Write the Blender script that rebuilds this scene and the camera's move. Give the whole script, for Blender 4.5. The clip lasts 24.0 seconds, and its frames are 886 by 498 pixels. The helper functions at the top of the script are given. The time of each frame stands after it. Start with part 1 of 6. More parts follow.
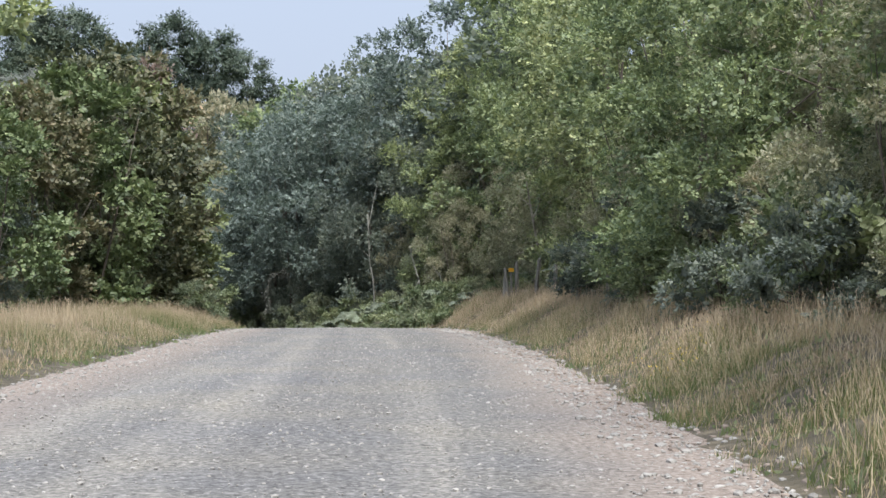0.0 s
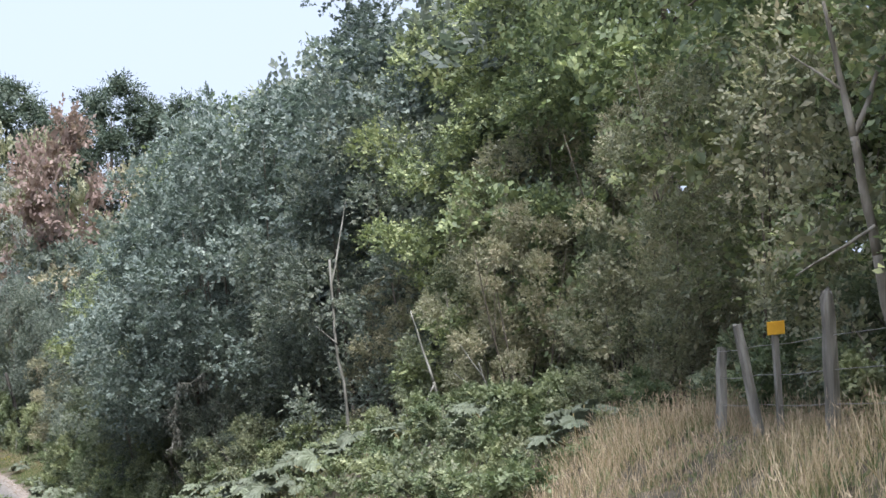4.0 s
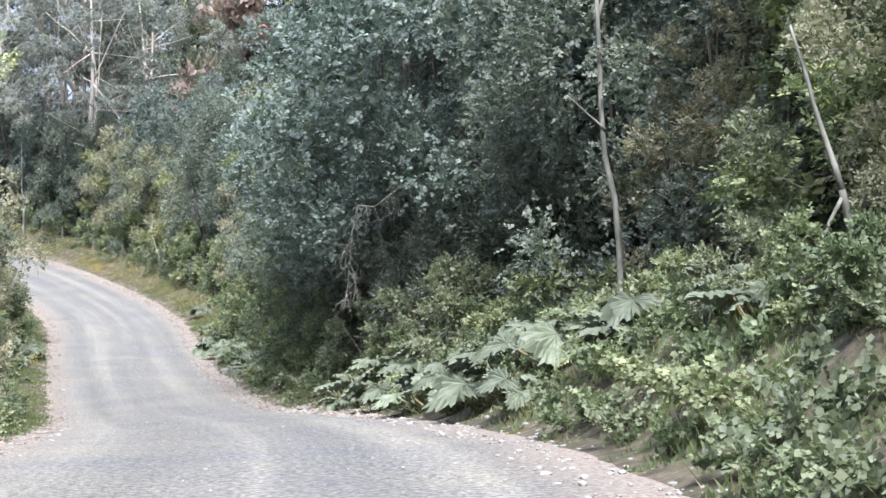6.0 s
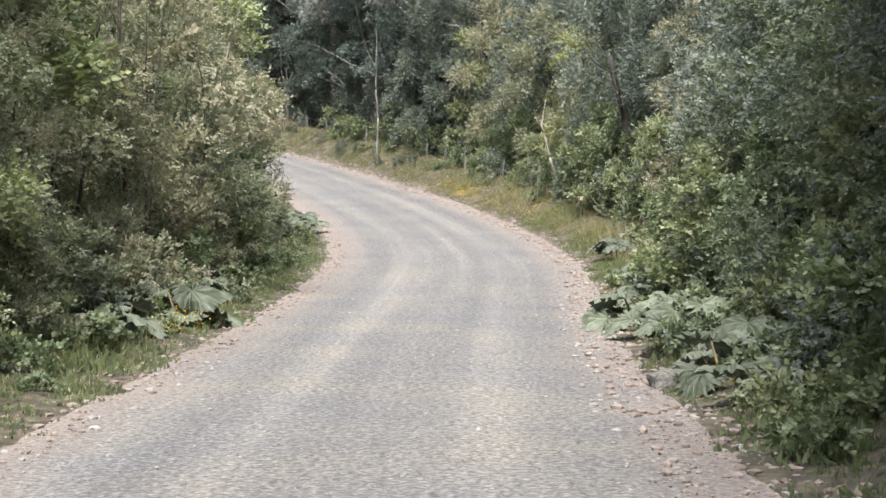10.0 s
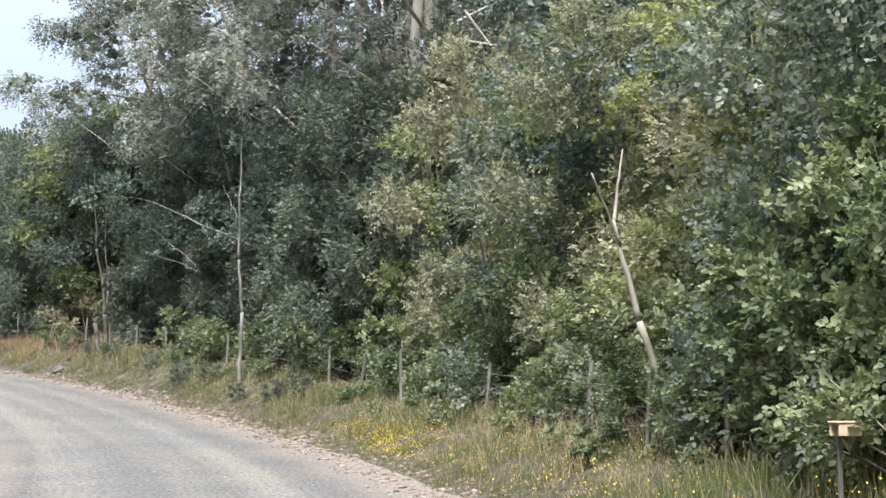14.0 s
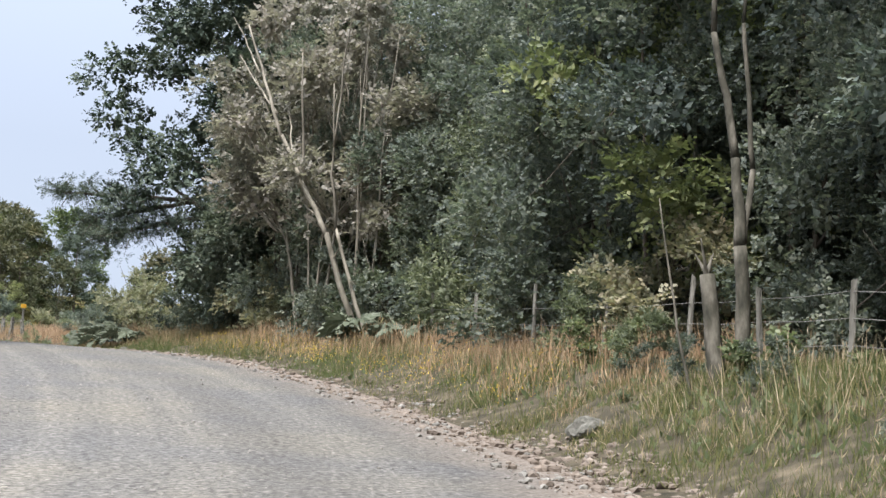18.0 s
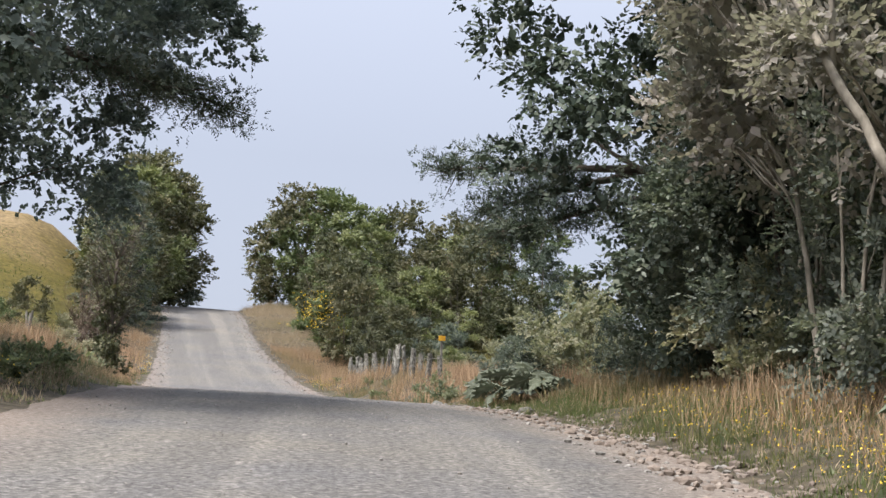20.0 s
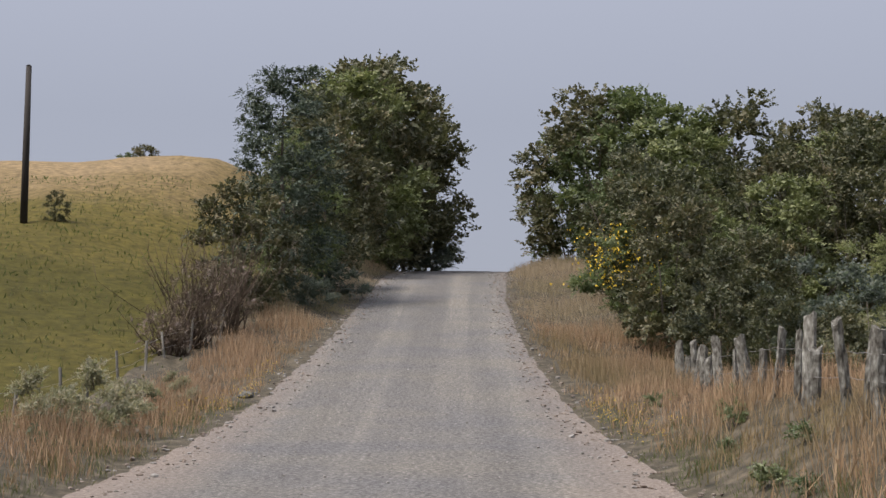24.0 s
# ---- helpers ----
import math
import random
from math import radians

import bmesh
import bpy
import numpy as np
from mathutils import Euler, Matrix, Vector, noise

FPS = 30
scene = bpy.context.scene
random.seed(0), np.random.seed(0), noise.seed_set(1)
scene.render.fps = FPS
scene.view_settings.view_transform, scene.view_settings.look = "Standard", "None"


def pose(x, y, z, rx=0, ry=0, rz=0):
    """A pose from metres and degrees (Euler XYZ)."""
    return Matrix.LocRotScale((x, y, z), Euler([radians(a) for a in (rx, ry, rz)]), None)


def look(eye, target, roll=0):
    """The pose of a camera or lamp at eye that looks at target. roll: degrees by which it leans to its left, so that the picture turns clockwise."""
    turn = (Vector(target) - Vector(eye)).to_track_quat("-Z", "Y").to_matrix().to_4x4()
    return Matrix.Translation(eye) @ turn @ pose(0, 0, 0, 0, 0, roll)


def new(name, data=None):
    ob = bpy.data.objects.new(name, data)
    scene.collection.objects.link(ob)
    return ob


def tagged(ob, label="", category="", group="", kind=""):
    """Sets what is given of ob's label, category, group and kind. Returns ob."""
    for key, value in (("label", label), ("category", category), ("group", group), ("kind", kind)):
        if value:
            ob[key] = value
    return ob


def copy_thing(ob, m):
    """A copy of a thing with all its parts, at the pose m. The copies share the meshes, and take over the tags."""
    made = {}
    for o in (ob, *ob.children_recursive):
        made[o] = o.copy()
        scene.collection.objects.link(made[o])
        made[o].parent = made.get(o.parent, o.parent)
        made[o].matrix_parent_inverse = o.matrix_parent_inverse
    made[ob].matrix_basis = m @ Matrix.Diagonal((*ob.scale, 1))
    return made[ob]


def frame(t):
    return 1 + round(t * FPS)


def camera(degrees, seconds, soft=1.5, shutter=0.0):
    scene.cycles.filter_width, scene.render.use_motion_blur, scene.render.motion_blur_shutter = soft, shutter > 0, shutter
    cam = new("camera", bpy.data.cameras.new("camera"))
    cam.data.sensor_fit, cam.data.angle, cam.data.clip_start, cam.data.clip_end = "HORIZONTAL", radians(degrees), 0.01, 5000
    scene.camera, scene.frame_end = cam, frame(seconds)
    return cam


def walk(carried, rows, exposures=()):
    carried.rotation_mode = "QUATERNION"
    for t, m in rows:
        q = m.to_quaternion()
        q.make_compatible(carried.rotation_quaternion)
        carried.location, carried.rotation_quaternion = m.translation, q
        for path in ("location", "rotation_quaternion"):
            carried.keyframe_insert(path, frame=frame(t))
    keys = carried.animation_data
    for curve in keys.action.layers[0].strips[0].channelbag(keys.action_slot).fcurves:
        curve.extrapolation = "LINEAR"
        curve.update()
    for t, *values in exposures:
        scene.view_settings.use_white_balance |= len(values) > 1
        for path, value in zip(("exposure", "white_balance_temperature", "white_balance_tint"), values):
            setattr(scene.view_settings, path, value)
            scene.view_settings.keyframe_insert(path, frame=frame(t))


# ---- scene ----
cam = camera(32.0, 24.0, soft=1.5, shutter=0.0)

# seconds, x, y, z, yaw, pitch, roll of the drive
DRIVE = [
    (0.0, 0.000, 0.000, -0.000, -0.01, -2.72, 0.71),
    (0.5, 0.155, 5.713, -0.470, -0.69, -0.81, 0.52),
    (1.0, 0.209, 11.418, -0.780, -1.10, 0.36, -0.02),
    (1.5, 0.074, 17.045, -1.137, -1.11, 0.70, 0.33),
    (2.0, -0.048, 22.735, -1.510, -0.89, 0.81, -0.23),
    (2.5, -0.190, 28.452, -1.894, -0.68, 0.93, -0.80),
    (3.0, -0.372, 34.167, -2.291, -0.47, 1.04, -1.36),
    (3.5, -0.609, 39.852, -2.706, -0.25, 1.16, -1.93),
    (4.0, -0.942, 45.466, -3.151, 0.04, 1.13, -1.80),
    (4.5, -1.284, 51.154, -3.592, 0.74, -1.51, -1.70),
    (5.0, -1.710, 56.821, -4.025, 5.00, -2.35, -1.22),
    (5.5, -2.221, 62.563, -4.605, 7.59, -2.79, -0.43),
    (6.0, -2.967, 68.171, -5.178, 9.17, -4.25, -0.19),
    (6.5, -3.883, 73.691, -5.765, 11.32, -4.69, 0.56),
    (7.0, -4.914, 79.185, -6.427, 13.46, -5.33, 1.03),
    (7.5, -6.254, 84.499, -7.115, 16.29, -5.95, 1.38),
    (8.0, -7.865, 89.719, -7.911, 19.31, -6.46, 1.60),
    (8.5, -9.832, 95.039, -8.819, 21.95, -7.41, 1.73),
    (9.0, -11.861, 100.267, -9.697, 23.46, -6.25, 0.67),
    (9.5, -14.048, 105.384, -10.603, 24.52, -5.07, 0.08),
    (10.0, -16.303, 110.530, -11.594, 25.13, -4.87, -0.27),
    (10.5, -18.615, 115.802, -12.480, 25.18, -2.60, -0.69),
    (11.0, -20.933, 121.045, -13.029, 24.78, -1.50, -0.44),
    (11.5, -23.231, 126.258, -13.391, 24.39, -0.40, -0.19),
    (12.0, -25.495, 131.439, -13.664, 24.00, 0.71, 0.06),
    (12.5, -27.708, 136.581, -13.915, 23.61, 1.81, 0.31),
    (13.0, -29.844, 141.665, -14.207, 22.72, 2.29, -0.77),
    (13.5, -32.144, 146.998, -14.281, 22.74, 4.96, -0.82),
    (14.0, -34.575, 152.429, -14.441, 23.56, 5.46, -0.55),
    (14.5, -37.271, 157.769, -14.587, 26.16, 5.57, -0.21),
    (15.0, -40.232, 162.773, -14.514, 28.60, 4.97, -0.99),
    (15.5, -43.403, 167.684, -14.469, 31.12, 5.00, -1.46),
    (16.0, -46.756, 172.667, -14.395, 33.64, 5.49, -1.22),
    (16.5, -50.109, 177.211, -14.174, 36.68, 6.35, -0.70),
    (17.0, -53.730, 181.736, -13.968, 39.96, 6.77, 0.51),
    (17.5, -57.458, 186.097, -13.816, 42.90, 7.10, 1.65),
    (18.0, -61.354, 190.180, -13.481, 48.35, 7.27, 2.59),
    (18.5, -65.148, 193.621, -13.077, 55.00, 7.44, 3.53),
    (19.0, -69.210, 196.748, -12.566, 59.69, 7.45, 3.70),
    (19.5, -73.345, 199.453, -12.193, 64.45, 7.33, 4.07),
    (20.0, -78.029, 202.092, -11.664, 66.91, 7.31, 3.34),
    (20.5, -82.996, 204.582, -11.070, 69.38, 7.29, 2.62),
    (21.0, -88.035, 206.822, -10.493, 71.85, 7.27, 1.89),
    (21.5, -92.927, 208.710, -10.018, 74.32, 7.25, 1.16),
    (22.0, -97.381, 210.157, -9.746, 76.07, 7.33, 0.66),
    (22.5, -101.606, 211.431, -9.474, 76.91, 7.29, 0.57),
    (23.0, -106.081, 212.747, -9.245, 77.64, 7.07, 0.59),
    (23.5, -110.708, 214.108, -9.073, 78.17, 6.68, 0.62),
    (24.0, -115.420, 215.439, -8.897, 78.50, 5.59, 0.44),
]


walk(cam, [(t, pose(x, y, z, 90 + pitch, 0, yaw) @ pose(0, 0, 0, 0, 0, roll)) for t, x, y, z, yaw, pitch, roll in DRIVE],
     exposures=[(0.0, 0.74, 6000, 10), (3.5, 1.05, 6100, 13), (4.5, 1.30, 5750, 12), (6.0, 1.50, 5750, 12), (9.0, 1.34, 6150, 13), (10.5, 1.20, 6200, 12), (14.0, 1.18, 6080, 10), (17.0, 0.98, 6150, 10), (19.0, 0.78, 6250, 11), (21.5, 0.50, 6500, 15), (22.2, 0.35, 6500, 15), (23.0, 0.10, 6500, 15), (24.0, 0.05, 6500, 15)])

# ---- sky and sun: bright, hazy overcast ----
world = bpy.data.worlds.new("sky")
scene.world = world
world.use_nodes = True
wn, wl = world.node_tree.nodes, world.node_tree.links
wn.clear()
sky = wn.new("ShaderNodeTexSky")
sky.sky_type, sky.sun_disc = "NISHITA", False
sky.sun_elevation, sky.sun_rotation = radians(59), radians(163)
sky.air_density, sky.dust_density, sky.ozone_density = 1.0, 4.0, 2.0
veil = wn.new("ShaderNodeMix")
veil.data_type = "RGBA"
veil.inputs["Factor"].default_value = 0.86
# an overcast sky is about three times as bright overhead as at the skyline
tcw = wn.new("ShaderNodeTexCoord")
sepw = wn.new("ShaderNodeSeparateXYZ")
wl.new(tcw.outputs["Generated"], sepw.inputs[0])
lift = wn.new("ShaderNodeMapRange")
lift.inputs["From Min"].default_value, lift.inputs["From Max"].default_value = 0.18, 1.0
lift.inputs["To Min"].default_value, lift.inputs["To Max"].default_value = 0.0, 1.0
wl.new(sepw.outputs[2], lift.inputs["Value"])
cloud = wn.new("ShaderNodeMix")
cloud.data_type = "RGBA"
cloud.inputs["A"].default_value = (3.8, 4.15, 4.85, 1)
cloud.inputs["B"].default_value = (9.2, 9.9, 11.5, 1)
wl.new(lift.outputs[0], cloud.inputs["Factor"])
wl.new(cloud.outputs["Result"], veil.inputs["B"])
back = wn.new("ShaderNodeBackground")
back.inputs["Strength"].default_value = 0.105
wout = wn.new("ShaderNodeOutputWorld")
wl.new(sky.outputs["Color"], veil.inputs["A"])
wl.new(veil.outputs["Result"], back.inputs["Color"])
wl.new(back.outputs["Background"], wout.inputs["Surface"])

sun_data = bpy.data.lights.new("sun", "SUN")
sun_data.energy, sun_data.angle, sun_data.color = 5.0, radians(20), (1.0, 0.95, 0.87)
sun = new("sun", sun_data)
# high sun behind the start of the drive, spread wide by haze
sun.matrix_world = look((18, -60, 106), (0, 0, 0))


# ---- materials ----
def nodes_of(name):
    m = bpy.data.materials.new(name)
    m.use_nodes = True
    nt = m.node_tree
    nt.nodes.clear()
    out = nt.nodes.new("ShaderNodeOutputMaterial")
    return m, nt, out


def mixrgb(nt, fac, a, b, mode="MIX"):
    n = nt.nodes.new("ShaderNodeMix")
    n.data_type, n.blend_type = "RGBA", mode
    for key, v in (("Factor", fac), ("A", a), ("B", b)):
        if isinstance(v, (int, float)):
            n.inputs[key].default_value = v
        elif isinstance(v, tuple):
            n.inputs[key].default_value = (*v, 1) if len(v) == 3 else v
        else:
            nt.links.new(v, n.inputs[key])
    return n.outputs["Result"]


def noise_of(nt, scale, detail=3.0, rough=0.55, coord="Object", stretch=None):
    tc = nt.nodes.new("ShaderNodeTexCoord")
    n = nt.nodes.new("ShaderNodeTexNoise")
    n.inputs["Scale"].default_value, n.inputs["Detail"].default_value, n.inputs["Roughness"].default_value = scale, detail, rough
    src = tc.outputs[coord]
    if stretch:
        mp = nt.nodes.new("ShaderNodeMapping")
        mp.inputs["Scale"].default_value = stretch
        nt.links.new(src, mp.inputs["Vector"])
        src = mp.outputs["Vector"]
    nt.links.new(src, n.inputs["Vector"])
    return n.outputs["Fac"]


def ramp(nt, fac, stops):
    n = nt.nodes.new("ShaderNodeValToRGB")
    el = n.color_ramp.elements
    while len(el) > 1:
        el.remove(el[-1])
    el[0].position, el[0].color = stops[0][0], (*stops[0][1], 1)
    for p, c in stops[1:]:
        e = el.new(p)
        e.color = (*c, 1)
    nt.links.new(fac, n.inputs["Fac"])
    return n.outputs["Color"]


def leaf_material(name, stops, scale=0.8, translucent=0.42, rough=0.55, hue_random=True, bluer=1.48, gain=1.28):
    """Leaves: the colour of each leaf by chance, sprays of them by a slow noise."""
    stops = [(p, (r * gain * 1.06, g * gain, min(b * bluer, 0.9 * g) * gain)) for p, (r, g, b) in stops]
    m, nt, out = nodes_of(name)
    geo = nt.nodes.new("ShaderNodeNewGeometry")
    oi = nt.nodes.new("ShaderNodeObjectInfo")
    big = noise_of(nt, scale, 2.0)
    add = nt.nodes.new("ShaderNodeMath")
    add.operation = "MULTIPLY_ADD"
    nt.links.new(geo.outputs["Random Per Island"], add.inputs[0])
    add.inputs[1].default_value = 0.55
    sub = nt.nodes.new("ShaderNodeMath")
    sub.operation = "MULTIPLY_ADD"
    nt.links.new(big, sub.inputs[0])
    sub.inputs[1].default_value, sub.inputs[2].default_value = 1.1, -0.33
    nt.links.new(sub.outputs[0], add.inputs[2])
    col = ramp(nt, add.outputs[0], stops)
    if hue_random:
        hs = nt.nodes.new("ShaderNodeHueSaturation")
        h = nt.nodes.new("ShaderNodeMath")
        h.operation = "MULTIPLY_ADD"
        nt.links.new(oi.outputs["Random"], h.inputs[0])
        h.inputs[1].default_value, h.inputs[2].default_value = -0.045, 0.515
        v = nt.nodes.new("ShaderNodeMath")
        v.operation = "MULTIPLY_ADD"
        nt.links.new(oi.outputs["Random"], v.inputs[0])
        v.inputs[1].default_value, v.inputs[2].default_value = 0.36, 0.80
        nt.links.new(h.outputs[0], hs.inputs["Hue"])
        nt.links.new(v.outputs[0], hs.inputs["Value"])
        nt.links.new(col, hs.inputs["Color"])
        col = hs.outputs["Color"]
    bs = nt.nodes.new("ShaderNodeBsdfPrincipled")
    nt.links.new(col, bs.inputs["Base Color"])
    bs.inputs["Roughness"].default_value = rough
    bs.inputs["Specular IOR Level"].default_value = 0.40
    tr = nt.nodes.new("ShaderNodeBsdfTranslucent")
    tint = mixrgb(nt, 1.0, col, (1.04, 1.12, 0.85), "MULTIPLY")
    nt.links.new(tint, tr.inputs["Color"])
    ms = nt.nodes.new("ShaderNodeMixShader")
    ms.inputs["Fac"].default_value = translucent
    nt.links.new(bs.outputs[0], ms.inputs[1])
    nt.links.new(tr.outputs[0], ms.inputs[2])
    nt.links.new(ms.outputs[0], out.inputs["Surface"])
    return m


def solid_material(name, stops, scale, detail=4.0, rough=0.85, bump=0.3, bump_scale=20.0, stretch=None, random_value=0.0):
    m, nt, out = nodes_of(name)
    col = ramp(nt, noise_of(nt, scale, detail, 0.6, "Object", stretch), stops)
    if random_value:
        oi = nt.nodes.new("ShaderNodeObjectInfo")
        geo = nt.nodes.new("ShaderNodeNewGeometry")
        a = nt.nodes.new("ShaderNodeMath")
        a.operation = "ADD"
        nt.links.new(oi.outputs["Random"], a.inputs[0])
        nt.links.new(geo.outputs["Random Per Island"], a.inputs[1])
        v = nt.nodes.new("ShaderNodeMath")
        v.operation = "MULTIPLY_ADD"
        nt.links.new(a.outputs[0], v.inputs[0])
        v.inputs[1].default_value, v.inputs[2].default_value = random_value, 1 - random_value
        hs = nt.nodes.new("ShaderNodeHueSaturation")
        nt.links.new(v.outputs[0], hs.inputs["Value"])
        nt.links.new(col, hs.inputs["Color"])
        col = hs.outputs["Color"]
    bs = nt.nodes.new("ShaderNodeBsdfPrincipled")
    nt.links.new(col, bs.inputs["Base Color"])
    bs.inputs["Roughness"].default_value = rough
    bs.inputs["Specular IOR Level"].default_value = 0.3
    if bump:
        b = nt.nodes.new("ShaderNodeBump")
        b.inputs["Strength"].default_value, b.inputs["Distance"].default_value = bump, 0.02
        nt.links.new(noise_of(nt, bump_scale, 5.0, 0.65, "Object", stretch), b.inputs["Height"])
        nt.links.new(b.outputs["Normal"], bs.inputs["Normal"])
    nt.links.new(bs.outputs[0], out.inputs["Surface"])
    return m


LEAF_BROAD = leaf_material("leaves_broad", [(0.00, (0.046, 0.066, 0.028)), (0.45, (0.126, 0.166, 0.056)), (0.80, (0.232, 0.272, 0.086)), (1.00, (0.345, 0.365, 0.128))], translucent=0.34)
LEAF_DARK = leaf_material("leaves_dark", [(0.00, (0.042, 0.056, 0.034)), (0.50, (0.094, 0.118, 0.066)), (0.85, (0.164, 0.190, 0.098)), (1.00, (0.235, 0.250, 0.132))])
LEAF_OLIVE = leaf_material("leaves_olive", [(0.00, (0.085, 0.096, 0.044)), (0.40, (0.185, 0.198, 0.088)), (0.75, (0.258, 0.252, 0.112)), (1.00, (0.315, 0.278, 0.130))])
LEAF_GREY = leaf_material("leaves_grey", [(0.00, (0.055, 0.072, 0.044)), (0.50, (0.118, 0.144, 0.082)), (1.00, (0.235, 0.262, 0.155))], bluer=1.08)
LEAF_PINE = leaf_material("needles_dark", [(0.00, (0.024, 0.040, 0.028)), (0.50, (0.050, 0.074, 0.048)), (1.00, (0.100, 0.122, 0.075))], translucent=0.12, bluer=1.08)
LEAF_BRAMBLE = leaf_material("leaves_bramble", [(0.00, (0.060, 0.086, 0.034)), (0.50, (0.146, 0.188, 0.066)), (1.00, (0.290, 0.335, 0.135))], scale=1.6, gain=1.05)
LEAF_GUM = leaf_material("leaves_gum", [(0.00, (0.080, 0.095, 0.065)), (0.50, (0.155, 0.175, 0.112)), (1.00, (0.250, 0.258, 0.165))])
# dark olive leaves, with the shade on the crest trees worked into the colour
LEAF_OLIVE_DIM = leaf_material("leaves_olive_dim", [(0.00, (0.026, 0.034, 0.012)), (0.50, (0.064, 0.074, 0.025)), (0.85, (0.125, 0.124, 0.043)), (1.00, (0.200, 0.176, 0.064))], translucent=0.25)
LEAF_BEECH = leaf_material("leaves_beech", [(0.00, (0.038, 0.058, 0.016)), (0.50, (0.094, 0.126, 0.036)), (0.85, (0.172, 0.208, 0.064)), (1.00, (0.250, 0.275, 0.095))], translucent=0.25)
LEAF_STRAW = leaf_material("leaves_straw", [(0.00, (0.105, 0.108, 0.060)), (0.50, (0.190, 0.190, 0.108)), (1.00, (0.300, 0.285, 0.170))])
LEAF_LAUREL = leaf_material("leaves_laurel", [(0.00, (0.040, 0.056, 0.036)), (0.50, (0.092, 0.122, 0.074)), (0.85, (0.168, 0.204, 0.120)), (1.00, (0.255, 0.286, 0.176))], translucent=0.35)
LEAF_RUST = leaf_material("leaves_rust", [(0.00, (0.085, 0.072, 0.040)), (0.50, (0.150, 0.120, 0.066)), (1.00, (0.220, 0.175, 0.100))])
BARK = solid_material("bark_brown", [(0.25, (0.050, 0.040, 0.030)), (0.6, (0.120, 0.100, 0.080)), (0.85, (0.200, 0.180, 0.150))], 3.0, bump=0.8, bump_scale=14.0, stretch=(1, 1, 0.2), random_value=0.2)
BARK_PALE = solid_material("bark_pale", [(0.30, (0.095, 0.085, 0.066)), (0.52, (0.235, 0.210, 0.170)), (0.75, (0.400, 0.370, 0.310))], 4.0, bump=0.5, bump_scale=12.0, stretch=(1, 1, 0.3), random_value=0.03)
BARK_GUM = solid_material("bark_gum", [(0.25, (0.300, 0.240, 0.190)), (0.55, (0.500, 0.440, 0.380)), (0.85, (0.640, 0.600, 0.540))], 1.2, bump=0.3, bump_scale=8.0, stretch=(1, 1, 0.25))
BARK_GREY = solid_material("bark_grey", [(0.30, (0.045, 0.046, 0.036)), (0.52, (0.125, 0.122, 0.104)), (0.75, (0.260, 0.252, 0.228))], 5.0, bump=0.5, bump_scale=12.0, stretch=(1, 1, 0.3), random_value=0.03)
STEM_GREEN = solid_material("green_stem", [(0.3, (0.07, 0.09, 0.03)), (0.7, (0.13, 0.15, 0.06))], 6.0, bump=0)
BARK_DARK = solid_material("bark_dark", [(0.3, (0.016, 0.014, 0.012)), (0.6, (0.045, 0.039, 0.034)), (0.85, (0.105, 0.096, 0.084))], 4.0, bump=0.9, bump_scale=10.0, stretch=(1, 1, 0.2))
BARK_MOSS = solid_material("bark_mossy", [(0.34, (0.030, 0.030, 0.022)), (0.5, (0.074, 0.068, 0.053)), (0.68, (0.165, 0.150, 0.124))], 7.0, detail=6.0, bump=0.9, bump_scale=12.0, stretch=(1, 1, 0.4))
POST_WOOD = solid_material("weathered_wood", [(0.28, (0.070, 0.066, 0.055)), (0.5, (0.165, 0.156, 0.136)), (0.75, (0.340, 0.326, 0.292))], 9.0, bump=0.8, bump_scale=30.0, stretch=(1, 1, 0.12), random_value=0.3)
LICHEN_WOOD = solid_material("lichen_grown_wood", [(0.36, (0.045, 0.040, 0.032)), (0.47, (0.120, 0.112, 0.094)), (0.57, (0.195, 0.190, 0.165)), (0.68, (0.330, 0.326, 0.290))], 13.0, detail=5.0, bump=1.0, bump_scale=34.0, stretch=(1, 1, 0.45), random_value=0.2)
POLE_WOOD = solid_material("pole_wood", [(0.2, (0.020, 0.018, 0.017)), (0.8, (0.055, 0.048, 0.042))], 4.0, bump=0.5, bump_scale=20.0, stretch=(1, 1, 0.1))
STONE = solid_material("stone", [(0.2, (0.120, 0.112, 0.100)), (0.5, (0.225, 0.212, 0.192)), (0.85, (0.350, 0.335, 0.312))], 5.0, bump=0.6, bump_scale=25.0, random_value=0.3)
BOULDER = solid_material("boulder", [(0.25, (0.050, 0.050, 0.042)), (0.5, (0.125, 0.120, 0.104)), (0.8, (0.235, 0.225, 0.200))], 4.0, detail=8.0, bump=0.8, bump_scale=12.0)
CLOD = solid_material("earth_clods", [(0.2, (0.080, 0.062, 0.050)), (0.5, (0.185, 0.150, 0.124)), (0.85, (0.310, 0.268, 0.228))], 5.0, bump=0.6, bump_scale=25.0, random_value=0.3)
WIRE = solid_material("fence_wire", [(0.3, (0.16, 0.15, 0.14)), (0.7, (0.28, 0.27, 0.26))], 8.0, rough=0.5, bump=0)


